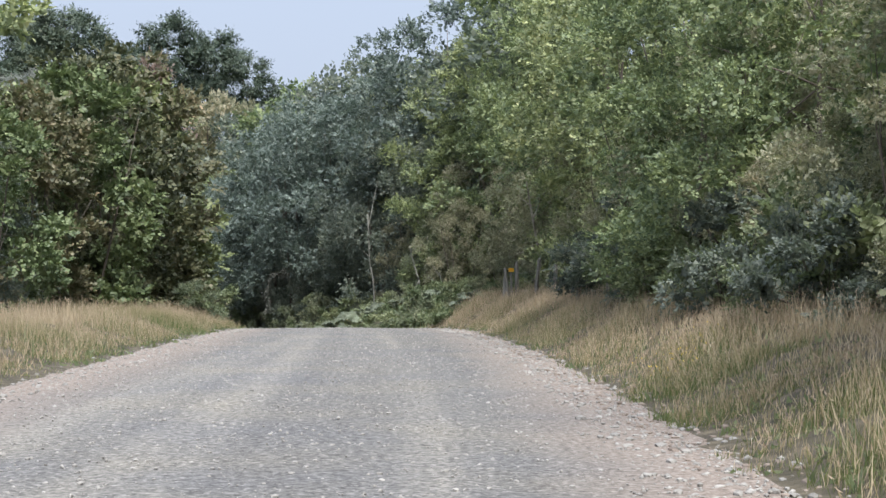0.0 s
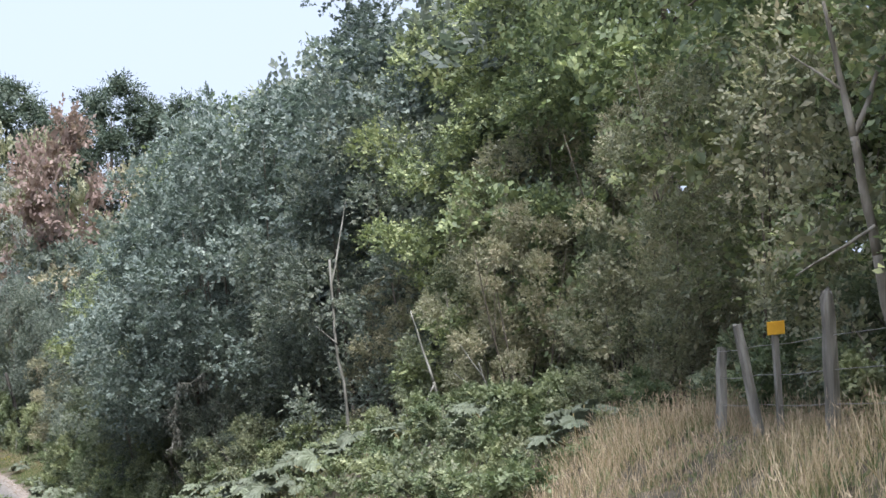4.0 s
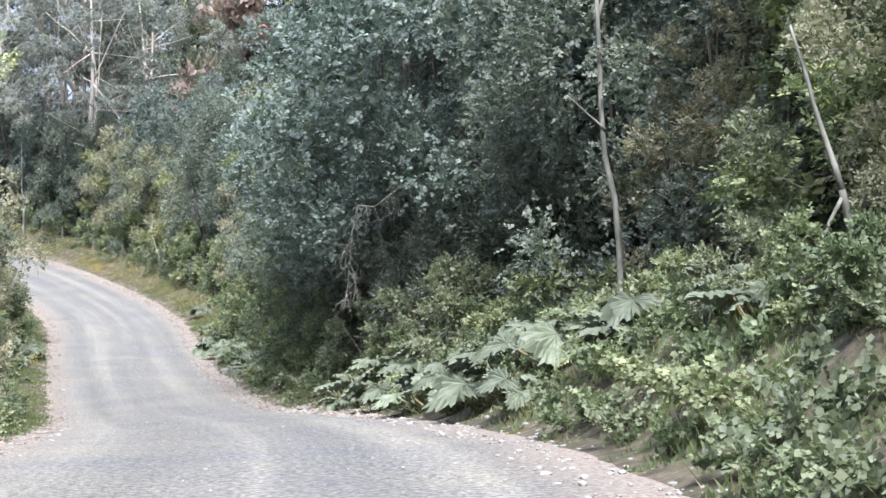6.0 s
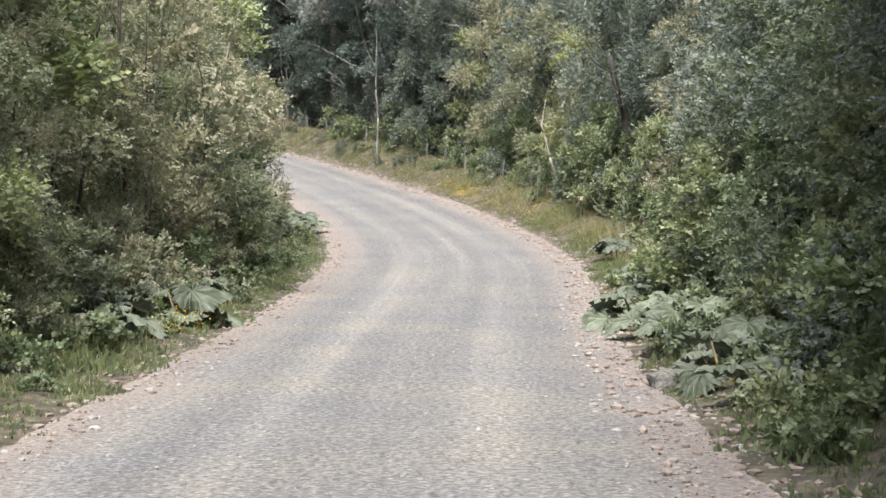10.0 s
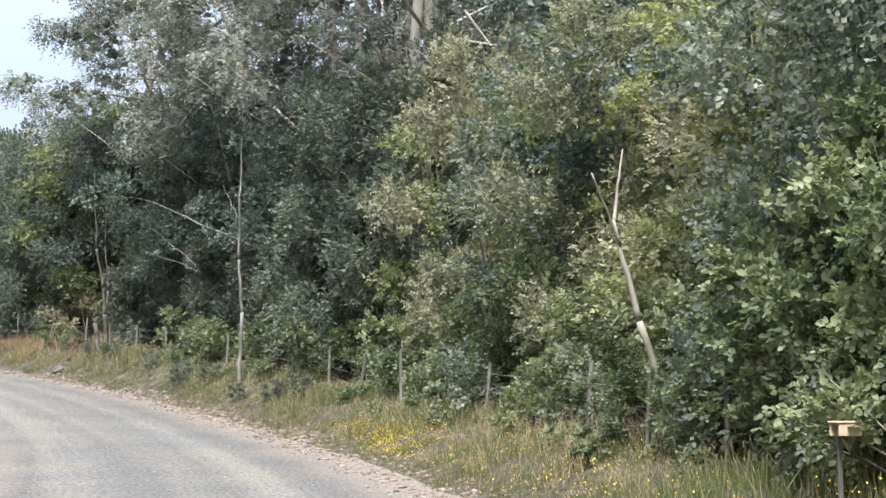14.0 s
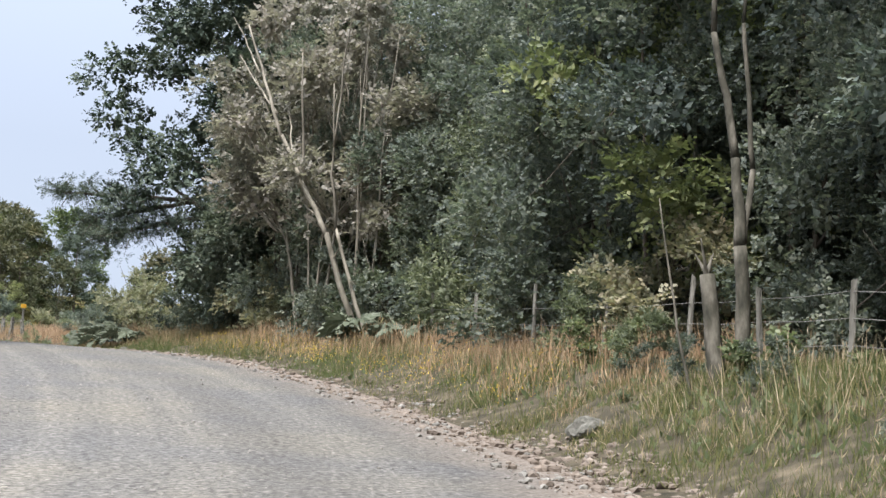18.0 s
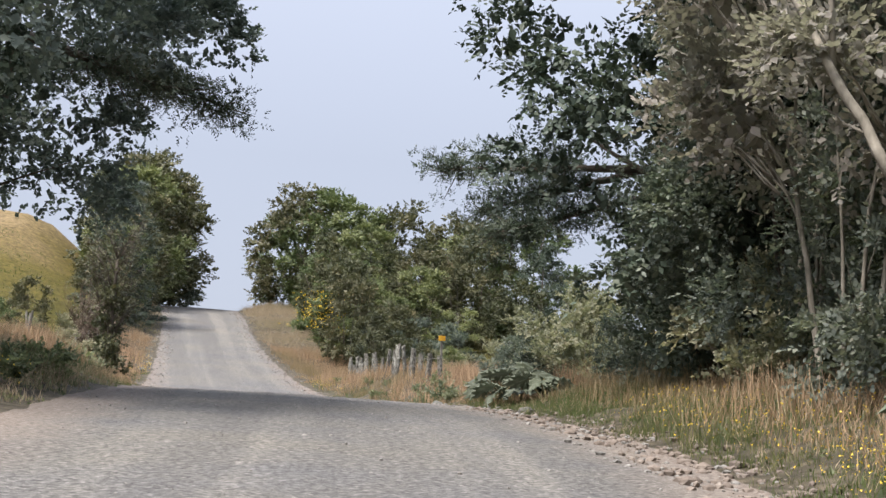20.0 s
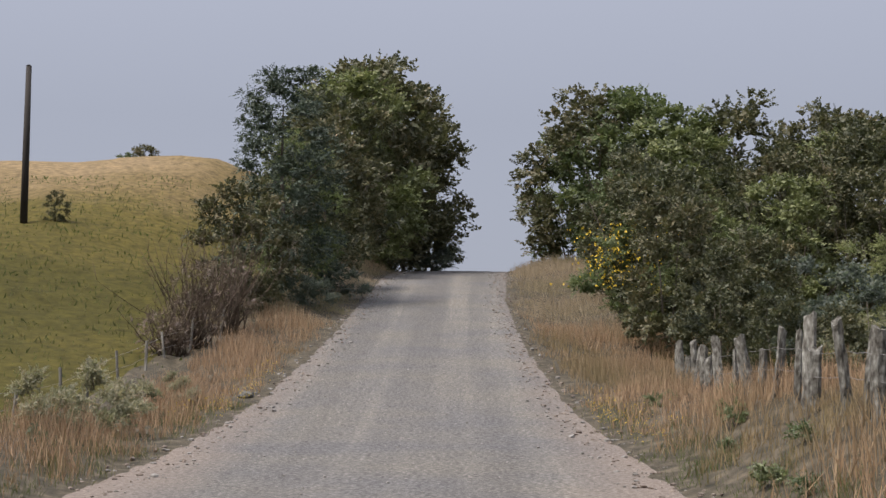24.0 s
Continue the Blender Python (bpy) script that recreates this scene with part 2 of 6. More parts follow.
def grass_material(name, stops, green, gscale=0.08, patches=(0.40, 0.62)):
    m, nt, out = nodes_of(name)
    geo = nt.nodes.new("ShaderNodeNewGeometry")
    dry = ramp(nt, geo.outputs["Random Per Island"], stops)
    patch = ramp(nt, noise_of(nt, gscale, 3.0, 0.6), [(patches[0], (0, 0, 0)), (patches[1], (1, 1, 1))])
    col = mixrgb(nt, patch, dry, green)
    bs = nt.nodes.new("ShaderNodeBsdfPrincipled")
    nt.links.new(col, bs.inputs["Base Color"])
    bs.inputs["Roughness"].default_value = 0.7
    bs.inputs["Specular IOR Level"].default_value = 0.2
    tr = nt.nodes.new("ShaderNodeBsdfTranslucent")
    nt.links.new(col, tr.inputs["Color"])
    ms = nt.nodes.new("ShaderNodeMixShader")
    ms.inputs["Fac"].default_value = 0.3
    nt.links.new(bs.outputs[0], ms.inputs[1])
    nt.links.new(tr.outputs[0], ms.inputs[2])
    nt.links.new(ms.outputs[0], out.inputs["Surface"])
    return m


GRASS_DRY = grass_material("grass_dry", [(0.0, (0.240, 0.185, 0.112)), (0.5, (0.400, 0.318, 0.205)), (1.0, (0.560, 0.465, 0.325))], (0.205, 0.200, 0.095), patches=(0.46, 0.72))
GRASS_GREEN = grass_material("grass_green", [(0.0, (0.062, 0.080, 0.028)), (0.5, (0.124, 0.140, 0.052)), (1.0, (0.245, 0.215, 0.096))], (0.092, 0.124, 0.040))
GRASS_PINK = grass_material("grass_seeding", [(0.0, (0.215, 0.150, 0.094)), (0.5, (0.390, 0.258, 0.154)), (1.0, (0.520, 0.380, 0.246))], (0.200, 0.175, 0.085), patches=(0.50, 0.72))
GRASS_HEAD = grass_material("grass_heads", [(0.0, (0.260, 0.192, 0.132)), (0.5, (0.400, 0.308, 0.215)), (1.0, (0.540, 0.440, 0.325))], (0.290, 0.240, 0.140), patches=(0.50, 0.76))
FLOWER = leaf_material("flower_yellow", [(0.0, (0.45, 0.30, 0.02)), (0.5, (0.62, 0.45, 0.03)), (1.0, (0.75, 0.60, 0.08))], translucent=0.2, hue_random=False, bluer=1.0, gain=1.15)


def road_material():
    """Pale gravel with wheel tracks: UV u runs across the road in metres, v along it."""
    m, nt, out = nodes_of("gravel_road")
    uv = nt.nodes.new("ShaderNodeUVMap")
    sep = nt.nodes.new("ShaderNodeSeparateXYZ")
    nt.links.new(uv.outputs["UV"], sep.inputs[0])
    mp = nt.nodes.new("ShaderNodeMapping")
    mp.inputs["Scale"].default_value = (1.0, 0.018, 1.0)
    nt.links.new(uv.outputs["UV"], mp.inputs["Vector"])
    tracks = nt.nodes.new("ShaderNodeTexNoise")
    tracks.inputs["Scale"].default_value, tracks.inputs["Detail"].default_value = 0.95, 3.0
    nt.links.new(mp.outputs[0], tracks.inputs["Vector"])
    fine = nt.nodes.new("ShaderNodeTexVoronoi")
    fine.inputs["Scale"].default_value = 19.0
    nt.links.new(uv.outputs["UV"], fine.inputs["Vector"])
    grain = nt.nodes.new("ShaderNodeTexNoise")
    grain.inputs["Scale"].default_value, grain.inputs["Detail"].default_value, grain.inputs["Roughness"].default_value = 13.0, 7.0, 0.82
    nt.links.new(uv.outputs["UV"], grain.inputs["Vector"])
    patch = nt.nodes.new("ShaderNodeTexNoise")
    patch.inputs["Scale"].default_value, patch.inputs["Detail"].default_value = 0.35, 4.0
    nt.links.new(uv.outputs["UV"], patch.inputs["Vector"])
    base = ramp(nt, grain.outputs["Fac"], [(0.34, (0.042, 0.041, 0.039)), (0.5, (0.126, 0.122, 0.115)), (0.66, (0.255, 0.247, 0.235))])
    light = ramp(nt, tracks.outputs["Fac"], [(0.38, (0.88, 0.88, 0.89)), (0.52, (1.0, 1.0, 1.0)), (0.66, (1.27, 1.25, 1.20))])
    col = mixrgb(nt, 1.0, base, light, "MULTIPLY")
    chip = ramp(nt, fine.outputs["Color"], [(0.0, (0.60, 0.60, 0.61)), (0.5, (0.98, 0.98, 0.98)), (1.0, (1.48, 1.47, 1.44))])
    col = mixrgb(nt, 0.65, col, mixrgb(nt, 1.0, col, chip, "MULTIPLY"))
    # single pebbles bedded in the surface, the shade round each painted dark
    bed = nt.nodes.new("ShaderNodeTexVoronoi")
    bed.inputs["Scale"].default_value, bed.inputs["Randomness"].default_value = 8.5, 1.0
    nt.links.new(uv.outputs["UV"], bed.inputs["Vector"])
    rim = ramp(nt, bed.outputs["Distance"], [(0.0, (1.45, 1.43, 1.38)), (0.20, (1.20, 1.19, 1.16)), (0.27, (0.50, 0.50, 0.50)), (0.40, (1.0, 1.0, 1.0))])
    some = ramp(nt, bed.outputs["Color"], [(0.52, (0, 0, 0)), (0.58, (1, 1, 1))])
    col = mixrgb(nt, some, col, mixrgb(nt, 1.0, col, rim, "MULTIPLY"))
    tone = ramp(nt, patch.outputs["Fac"], [(0.35, (0.90, 0.90, 0.93)), (0.65, (1.09, 1.05, 0.98))])
    col = mixrgb(nt, 1.0, col, tone, "MULTIPLY")
    # loose, browner stones towards both edges
    ab = nt.nodes.new("ShaderNodeMath")
    ab.operation = "ABSOLUTE"
    nt.links.new(sep.outputs[0], ab.inputs[0])
    wob = nt.nodes.new("ShaderNodeMath")
    wob.operation = "MULTIPLY_ADD"
    nt.links.new(patch.outputs["Fac"], wob.inputs[0])
    wob.inputs[1].default_value = 1.2
    nt.links.new(ab.outputs[0], wob.inputs[2])
    er = nt.nodes.new("ShaderNodeMapRange")
    er.inputs["From Min"].default_value, er.inputs["From Max"].default_value = 3.0, 4.5
    nt.links.new(wob.outputs[0], er.inputs["Value"])
    brown = ramp(nt, grain.outputs["Fac"], [(0.34, (0.072, 0.056, 0.046)), (0.5, (0.180, 0.148, 0.124)), (0.66, (0.320, 0.276, 0.238))])
    col = mixrgb(nt, er.outputs[0], col, brown)
    bs = nt.nodes.new("ShaderNodeBsdfPrincipled")
    nt.links.new(col, bs.inputs["Base Color"])
    bs.inputs["Roughness"].default_value = 0.9
    bs.inputs["Specular IOR Level"].default_value = 0.2
    b = nt.nodes.new("ShaderNodeBump")
    b.inputs["Strength"].default_value, b.inputs["Distance"].default_value = 0.32, 0.03
    addh = nt.nodes.new("ShaderNodeMath")
    addh.operation = "ADD"
    nt.links.new(fine.outputs["Distance"], addh.inputs[0])
    nt.links.new(grain.outputs["Fac"], addh.inputs[1])
    nt.links.new(addh.outputs[0], b.inputs["Height"])
    nt.links.new(b.outputs["Normal"], bs.inputs["Normal"])
    nt.links.new(bs.outputs[0], out.inputs["Surface"])
    return m


ROAD = road_material()
SOIL = solid_material("soil_and_litter", [(0.30, (0.022, 0.020, 0.012)), (0.5, (0.060, 0.050, 0.032)), (0.70, (0.130, 0.106, 0.072))], 3.5, detail=12.0, bump=1.0, bump_scale=14.0)


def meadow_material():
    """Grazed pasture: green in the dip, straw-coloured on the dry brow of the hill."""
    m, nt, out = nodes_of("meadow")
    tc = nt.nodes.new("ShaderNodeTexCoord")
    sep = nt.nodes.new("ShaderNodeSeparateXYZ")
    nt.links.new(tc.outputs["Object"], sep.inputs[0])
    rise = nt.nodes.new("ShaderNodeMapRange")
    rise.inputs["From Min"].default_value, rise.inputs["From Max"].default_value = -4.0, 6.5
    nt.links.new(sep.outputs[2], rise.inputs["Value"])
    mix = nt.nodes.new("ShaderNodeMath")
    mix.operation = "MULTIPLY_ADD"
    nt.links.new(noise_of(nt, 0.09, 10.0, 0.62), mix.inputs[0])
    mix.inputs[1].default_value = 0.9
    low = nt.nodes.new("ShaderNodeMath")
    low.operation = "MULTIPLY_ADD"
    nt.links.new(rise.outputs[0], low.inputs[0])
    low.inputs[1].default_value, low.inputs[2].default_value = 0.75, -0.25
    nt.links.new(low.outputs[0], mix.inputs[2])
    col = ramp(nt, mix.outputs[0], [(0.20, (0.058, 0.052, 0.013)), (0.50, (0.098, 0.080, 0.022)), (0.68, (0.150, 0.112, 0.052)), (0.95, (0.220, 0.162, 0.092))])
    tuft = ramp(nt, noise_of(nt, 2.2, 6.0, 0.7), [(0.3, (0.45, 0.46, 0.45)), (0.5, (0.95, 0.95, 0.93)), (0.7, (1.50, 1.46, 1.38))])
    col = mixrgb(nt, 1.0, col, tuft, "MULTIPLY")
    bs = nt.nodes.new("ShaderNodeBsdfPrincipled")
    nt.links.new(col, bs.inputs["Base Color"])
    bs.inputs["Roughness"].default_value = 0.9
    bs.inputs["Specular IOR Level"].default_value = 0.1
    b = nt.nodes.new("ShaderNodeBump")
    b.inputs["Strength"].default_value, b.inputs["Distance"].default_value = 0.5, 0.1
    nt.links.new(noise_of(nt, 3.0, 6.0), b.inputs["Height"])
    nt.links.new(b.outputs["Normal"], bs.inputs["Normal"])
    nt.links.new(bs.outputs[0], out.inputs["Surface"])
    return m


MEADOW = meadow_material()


# ---- the line of the road ----
EYE = 1.6
WAY = np.array([row[1:4] for row in DRIVE]) - (0, 0, EYE)
lead = (WAY[1] - WAY[0]) / np.linalg.norm((WAY[1] - WAY[0])[:2])
before = [WAY[0] - lead * d for d in range(160, 0, -8)]
CREST = np.array((-204.9, 236.0, -0.75))
run = (CREST - WAY[-1])[:2]
far = np.linalg.norm(run)
ahead = []
for d, z in ((8, -10.5), (16, -10.4), (24, -10.0), (32, -9.3), (40, -8.2), (50, -6.7), (60, -5.0), (72, -3.2), (82, -2.2), (90, -1.4), (97, -0.65), (101, -0.65), (107, -1.6), (125, -4.2), (160, -9.0), (260, -20.0)):
    ahead.append((*(WAY[-1][:2] + run / far * d), z))
RAW = np.array(before + list(WAY) + ahead)
raw_s = np.r_[0, np.cumsum(np.linalg.norm(np.diff(RAW[:, :2], axis=0), axis=1))] - 160.0
S0, S1 = -150.0, 500.0
SS = np.arange(S0, S1 + 0.5, 1.0)
LINE = np.stack([np.interp(SS, raw_s, RAW[:, k]) for k in range(3)], 1)


def smooth(a, sigma):
    k = np.arange(-int(3 * sigma), int(3 * sigma) + 1)
    w = np.exp(-0.5 * (k / sigma) ** 2)
    w /= w.sum()
    pad = len(k) // 2
    return np.stack([np.convolve(np.r_[2 * c[0] - c[pad:0:-1], c, 2 * c[-1] - c[-2:-pad - 2:-1]], w, "valid") for c in a.T], 1)


LINE = smooth(LINE, 4.0)
TAN = np.gradient(LINE[:, :2], axis=0)
TAN /= np.linalg.norm(TAN, axis=1)[:, None]
RIGHT = np.stack([TAN[:, 1], -TAN[:, 0]], 1)


def knots(s, table):
    return np.interp(s, [k for k, _ in table], [v for _, v in table])


# edges of the gravel, to the left and right of the wheel line
SIDE_L = ((-150, -6.4), (45, -6.2), (75, -5.4), (120, -4.7), (170, -4.8), (260, -5.0), (270, -5.3), (286, -5.4), (300, -4.9), (316, -4.6), (330, -4.5), (360, -5.0))
SIDE_R = ((-150, 2.7), (60, 2.5), (140, 2.3), (160, 3.0), (178, 3.4), (205, 3.2), (235, 2.7), (262, 2.7), (278, 2.9), (290, 2.6), (300, 1.8), (312, 1.2), (325, 0.85), (340, 1.1), (360, 1.5))


def edge_l(s):
    return knots(s, SIDE_L)


def edge_r(s):
    return knots(s, SIDE_R)


BANK_R = ((-150, 0.8), (0, 0.9), (40, 1.1), (65, 1.25), (84, 1.75), (96, 1.75), (112, 1.0), (128, 0.4), (160, 0.45), (180, 0.8), (200, 0.95), (209, 1.15), (222, 1.25), (231, 0.85), (241, 0.6), (262, 0.5), (274, 1.05), (285, 1.35), (291, 1.2), (300, 0.2), (308, -0.6), (313, -0.7), (328, -0.5), (345, 0.2), (360, 0.7), (380, 0.8))
BANK_L = ((-150, 0.5), (0, 0.45), (70, 0.5), (110, 0.3), (140, 0.15), (175, 0.2), (200, 0.5), (250, 0.5), (264, 0.8), (278, 1.35), (288, 0.6), (298, -0.3), (313, 0.0), (345, 0.7), (360, 1.2), (380, 0.8))
FAR_R = ((-150, 2.0), (60, 3.0), (100, 4.0), (130, 2.0), (200, 1.5), (260, 0.5), (290, -0.3), (340, 1.0), (500, 0.0))
FAR_L = ((-150, 1.0), (60, 0.0), (130, -0.5), (200, 0.5), (265, 0.9), (290, 0.9), (315, 1.6), (330, 2.3), (345, 3.5), (360, 6.0), (385, 7.2), (430, 9.0), (500, 0.0))


BROW = ((-150, 17.0), (315, 17.0), (345, 12.0), (370, 9.0), (500, 9.0))


def profile(s, lat):
    """Height over the wheel line at a distance to the right of it."""
    s, lat = np.broadcast_arrays(np.asarray(s, float), np.asarray(lat, float))
    br, bl, fr, fl = (knots(s, t) for t in (BANK_R, BANK_L, FAR_R, FAR_L))
    el, er = edge_l(s), edge_r(s)
    mid = (el + er) / 2
    crown = -0.012 * np.abs(lat - mid)
    right = np.clip((lat - er) / 3.0, 0, 1)
    left = np.clip((el - lat) / 3.0, 0, 1)
    z = crown + br * (right * right * (3 - 2 * right)) + bl * (left * left * (3 - 2 * left))
    r2, l2 = np.clip((lat - 7) / 45, 0, 1), np.clip((-lat - 7) / knots(s, BROW), 0, 1)
    return z + fr * r2 * r2 * (3 - 2 * r2) + fl * l2 * l2 * (3 - 2 * l2)


def at(s, lat):
    """World places at stations along the road, metres to the right of the wheel line."""
    s, lat = np.broadcast_arrays(np.asarray(s, float), np.asarray(lat, float))
    xy = np.stack([np.interp(s, SS, LINE[:, k]) + lat * np.interp(s, SS, RIGHT[:, k]) for k in (0, 1)], -1)
    return np.concatenate([xy, (np.interp(s, SS, LINE[:, 2]) + profile(s, lat))[..., None]], -1)


def heading(s):
    return math.degrees(math.atan2(-np.interp(s, SS, TAN[:, 0]), np.interp(s, SS, TAN[:, 1])))


def grid_mesh(name, s, across, rough=0.0, uv=False, seed=1):
    """A strip along the road; across(s) gives its distances from the wheel line at a station."""
    rng = np.random.default_rng(seed)
    gl = np.array([across(k) for k in s])
    gs = np.repeat(np.asarray(s, float)[:, None], gl.shape[1], 1)
    v = at(gs, gl)
    if rough:
        v[..., 2] += rng.normal(0, rough, gs.shape) * np.where(uv, 1, np.clip(np.minimum(gl - edge_r(gs), 9) * (gl > 0) + np.minimum(edge_l(gs) - gl, 9) * (gl < 0), 0, 1))
    if not uv:
        v[..., 2] -= np.where((gl > edge_l(gs)) & (gl < edge_r(gs)), 0.05, 0.0)
    n, m = gs.shape
    idx = np.arange(n * m).reshape(n, m)
    quads = np.stack([idx[:-1, :-1], idx[:-1, 1:], idx[1:, 1:], idx[1:, :-1]], -1).reshape(-1, 4)
    me = bpy.data.meshes.new(name)
    me.from_pydata(v.reshape(-1, 3).tolist(), [], quads[:, ::-1].tolist())
    if uv:
        lay = me.uv_layers.new(name="UVMap")
        pair = np.stack([gl - (edge_l(gs) + edge_r(gs)) / 2, gs], -1).reshape(-1, 2)
        lay.data.foreach_set("uv", pair[quads[:, ::-1].ravel()].ravel())
    me.polygons.foreach_set("use_smooth", [True] * len(me.polygons))
    return me


def link(name, me, material, parent=None, label="", kind="", category=""):
    if material:
        me.materials.append(material)
    ob = new(name, me)
    if parent:
        ob.parent = parent
    return tagged(ob, label, category, "", kind)


# The sheet of land, out to the horizon.
def land():
    xs = np.r_[-2600, -1500, -900, -600, np.arange(-420, 160, 4.0), 260, 500, 900, 1500, 2600]
    ys = np.r_[-2600, -1500, -700, -400, np.arange(-160, 420, 4.0), 520, 700, 1100, 1700, 2600]
    gx, gy = np.meshgrid(xs, ys, indexing="ij")
    p = np.stack([gx, gy], -1).reshape(-1, 2)
    z = np.zeros(len(p))
    coarse = slice(0, len(SS), 2)
    for i in range(0, len(p), 4000):
        d = p[i:i + 4000, None] - LINE[None, coarse, :2]
        k = (d ** 2).sum(-1).argmin(1)
        dd = d[np.arange(len(k)), k]
        lat = (dd * RIGHT[coarse][k]).sum(-1)
        dist = np.linalg.norm(dd, axis=1)
        side = np.where(lat < 0, -dist, dist)
        zz = LINE[coarse, 2][k] + profile(SS[coarse][k], side)
        zz -= np.where(dist < 19, 0.8, 0.0)
        fade = np.clip((dist - 120) / 300, 0, 1)
        z[i:i + 4000] = zz * (1 - fade) - 14 * fade
    v = np.c_[p, z]
    n, m = gx.shape
    idx = np.arange(n * m).reshape(n, m)
    quads = np.stack([idx[:-1, :-1], idx[1:, :-1], idx[1:, 1:], idx[:-1, 1:]], -1).reshape(-1, 4)
    me = bpy.data.meshes.new("ground")
    me.from_pydata(v.tolist(), [], quads.tolist())
    me.polygons.foreach_set("use_smooth", [True] * len(me.polygons))
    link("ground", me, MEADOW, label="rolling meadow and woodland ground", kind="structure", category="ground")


land()
ALONG = np.arange(-60, 430, 1.0)
link("road", grid_mesh("road", np.arange(-60, 430, 0.5), lambda k: np.linspace(edge_l(k) - 0.1, edge_r(k) + 0.1, 40), 0.008, True), ROAD,
     label="pale grey gravel road with faint wheel tracks", kind="structure", category="road")
for side, steps, seed, label in (("verge_right", 1, 2, "grassy bank beside the gravel road"), ("verge_left", -1, 3, "low grassy verge beside the gravel road")):
    reach = np.r_[np.arange(0, 6, 0.4), np.arange(6, 20, 2.0)]
    me = grid_mesh(side, ALONG, (lambda k: edge_r(k) - 0.3 + reach) if steps > 0 else (lambda k: edge_l(k) + 0.3 - reach[::-1]), 0.05, seed=seed)
    ob = link(side, me, SOIL, label=label, kind="structure", category="verge")
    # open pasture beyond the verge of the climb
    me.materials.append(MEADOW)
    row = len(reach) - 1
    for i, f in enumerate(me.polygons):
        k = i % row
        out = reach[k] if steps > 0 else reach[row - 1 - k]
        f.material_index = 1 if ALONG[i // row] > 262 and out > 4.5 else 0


# ---- plants: building blocks ----
def cards(name, centre, normal, along, length, width, material):
    """One mesh of small pointed leaves: place, facing, direction, length and width of each."""
    n = len(centre)
    normal = normal / (np.linalg.norm(normal, axis=1)[:, None] + 1e-9)
    along = along - (along * normal).sum(1)[:, None] * normal
    along /= np.linalg.norm(along, axis=1)[:, None] + 1e-9
    side = np.cross(normal, along)
    L, Wd = (length * 0.5)[:, None], (width * 0.5)[:, None]
    v = np.empty((n, 3, 3))
    v[:, 0] = centre - along * L + side * Wd
    v[:, 1] = centre + along * L
    v[:, 2] = centre - along * L * 0.35 - side * Wd
    me = bpy.data.meshes.new(name)
    me.vertices.add(3 * n)
    me.vertices.foreach_set("co", v.ravel())
    me.loops.add(3 * n)
    me.loops.foreach_set("vertex_index", np.arange(3 * n))
    me.polygons.add(n)
    me.polygons.foreach_set("loop_start", np.arange(0, 3 * n, 3))
    me.polygons.foreach_set("loop_total", np.full(n, 3))
    me.update()
    me.validate()
    me.materials.append(material)
    return me


def leaves(name, centre, normal, along, length, width, material, fine=False):
    """One mesh of leaves folded along the midrib: a kite each, or a rounder blade of six corners."""
    n = len(centre)
    normal = normal / (np.linalg.norm(normal, axis=1)[:, None] + 1e-9)
    along = along - (along * normal).sum(1)[:, None] * normal
    along /= np.linalg.norm(along, axis=1)[:, None] + 1e-9
    side = np.cross(normal, along)
    L, Wd = length[:, None], width[:, None]
    if fine:
        plan = ((-0.5, 0.0, 0.0), (-0.22, 0.44, 0.10), (0.16, 0.40, 0.10), (0.5, 0.0, -0.06), (0.16, -0.40, 0.10), (-0.22, -0.44, 0.10))
        quads = ((0, 1, 2, 3), (0, 3, 4, 5))
    else:
        plan = ((-0.5, 0.0, 0.0), (-0.06, 0.5, 0.12), (0.5, 0.0, -0.04), (-0.06, -0.5, 0.12))
        quads = ((0, 1, 2), (0, 2, 3))
    k, c = len(plan), len(quads[0])
    v = np.stack([centre + along * L * a + side * Wd * b + normal * Wd * h for a, b, h in plan], 1)
    loop = (np.arange(n)[:, None, None] * k + np.array(quads)[None]).ravel()
    me = bpy.data.meshes.new(name)
    me.vertices.add(k * n)
    me.vertices.foreach_set("co", v.ravel())
    me.loops.add(len(loop))
    me.loops.foreach_set("vertex_index", loop)
    me.polygons.add(2 * n)
    me.polygons.foreach_set("loop_start", np.arange(0, len(loop), c))
    me.polygons.foreach_set("loop_total", np.full(2 * n, c))
    me.update()
    me.validate()
    me.materials.append(material)
    return me


def tubes(name, paths, material, sides=6):
    """One mesh of tapered stems: each a list of places and radii."""
    verts, faces = [], []
    for pts, radii in paths:
        pts = np.asarray(pts, float)
        base = len(verts)
        d = np.gradient(pts, axis=0)
        for p, t, r in zip(pts, d, radii):
            t = t / (np.linalg.norm(t) + 1e-9)
            u = np.cross(t, (0.31, 0.95, 0.05))
            u /= np.linalg.norm(u) + 1e-9
            w = np.cross(t, u)
            for k in range(sides):
                a = 2 * math.pi * k / sides
                verts.append(p + r * (math.cos(a) * u + math.sin(a) * w))
        for i in range(len(pts) - 1):
            for k in range(sides):
                a, b = base + i * sides + k, base + i * sides + (k + 1) % sides
                faces.append((a, b, b + sides, a + sides))
        faces.append(tuple(base + (len(pts) - 1) * sides + k for k in range(sides)))
        faces.append(tuple(base + k for k in range(sides))[::-1])
    me = bpy.data.meshes.new(name)
    me.from_pydata([tuple(v) for v in verts], [], faces)
    me.polygons.foreach_set("use_smooth", [True] * len(me.polygons))
    me.materials.append(material)
    return me


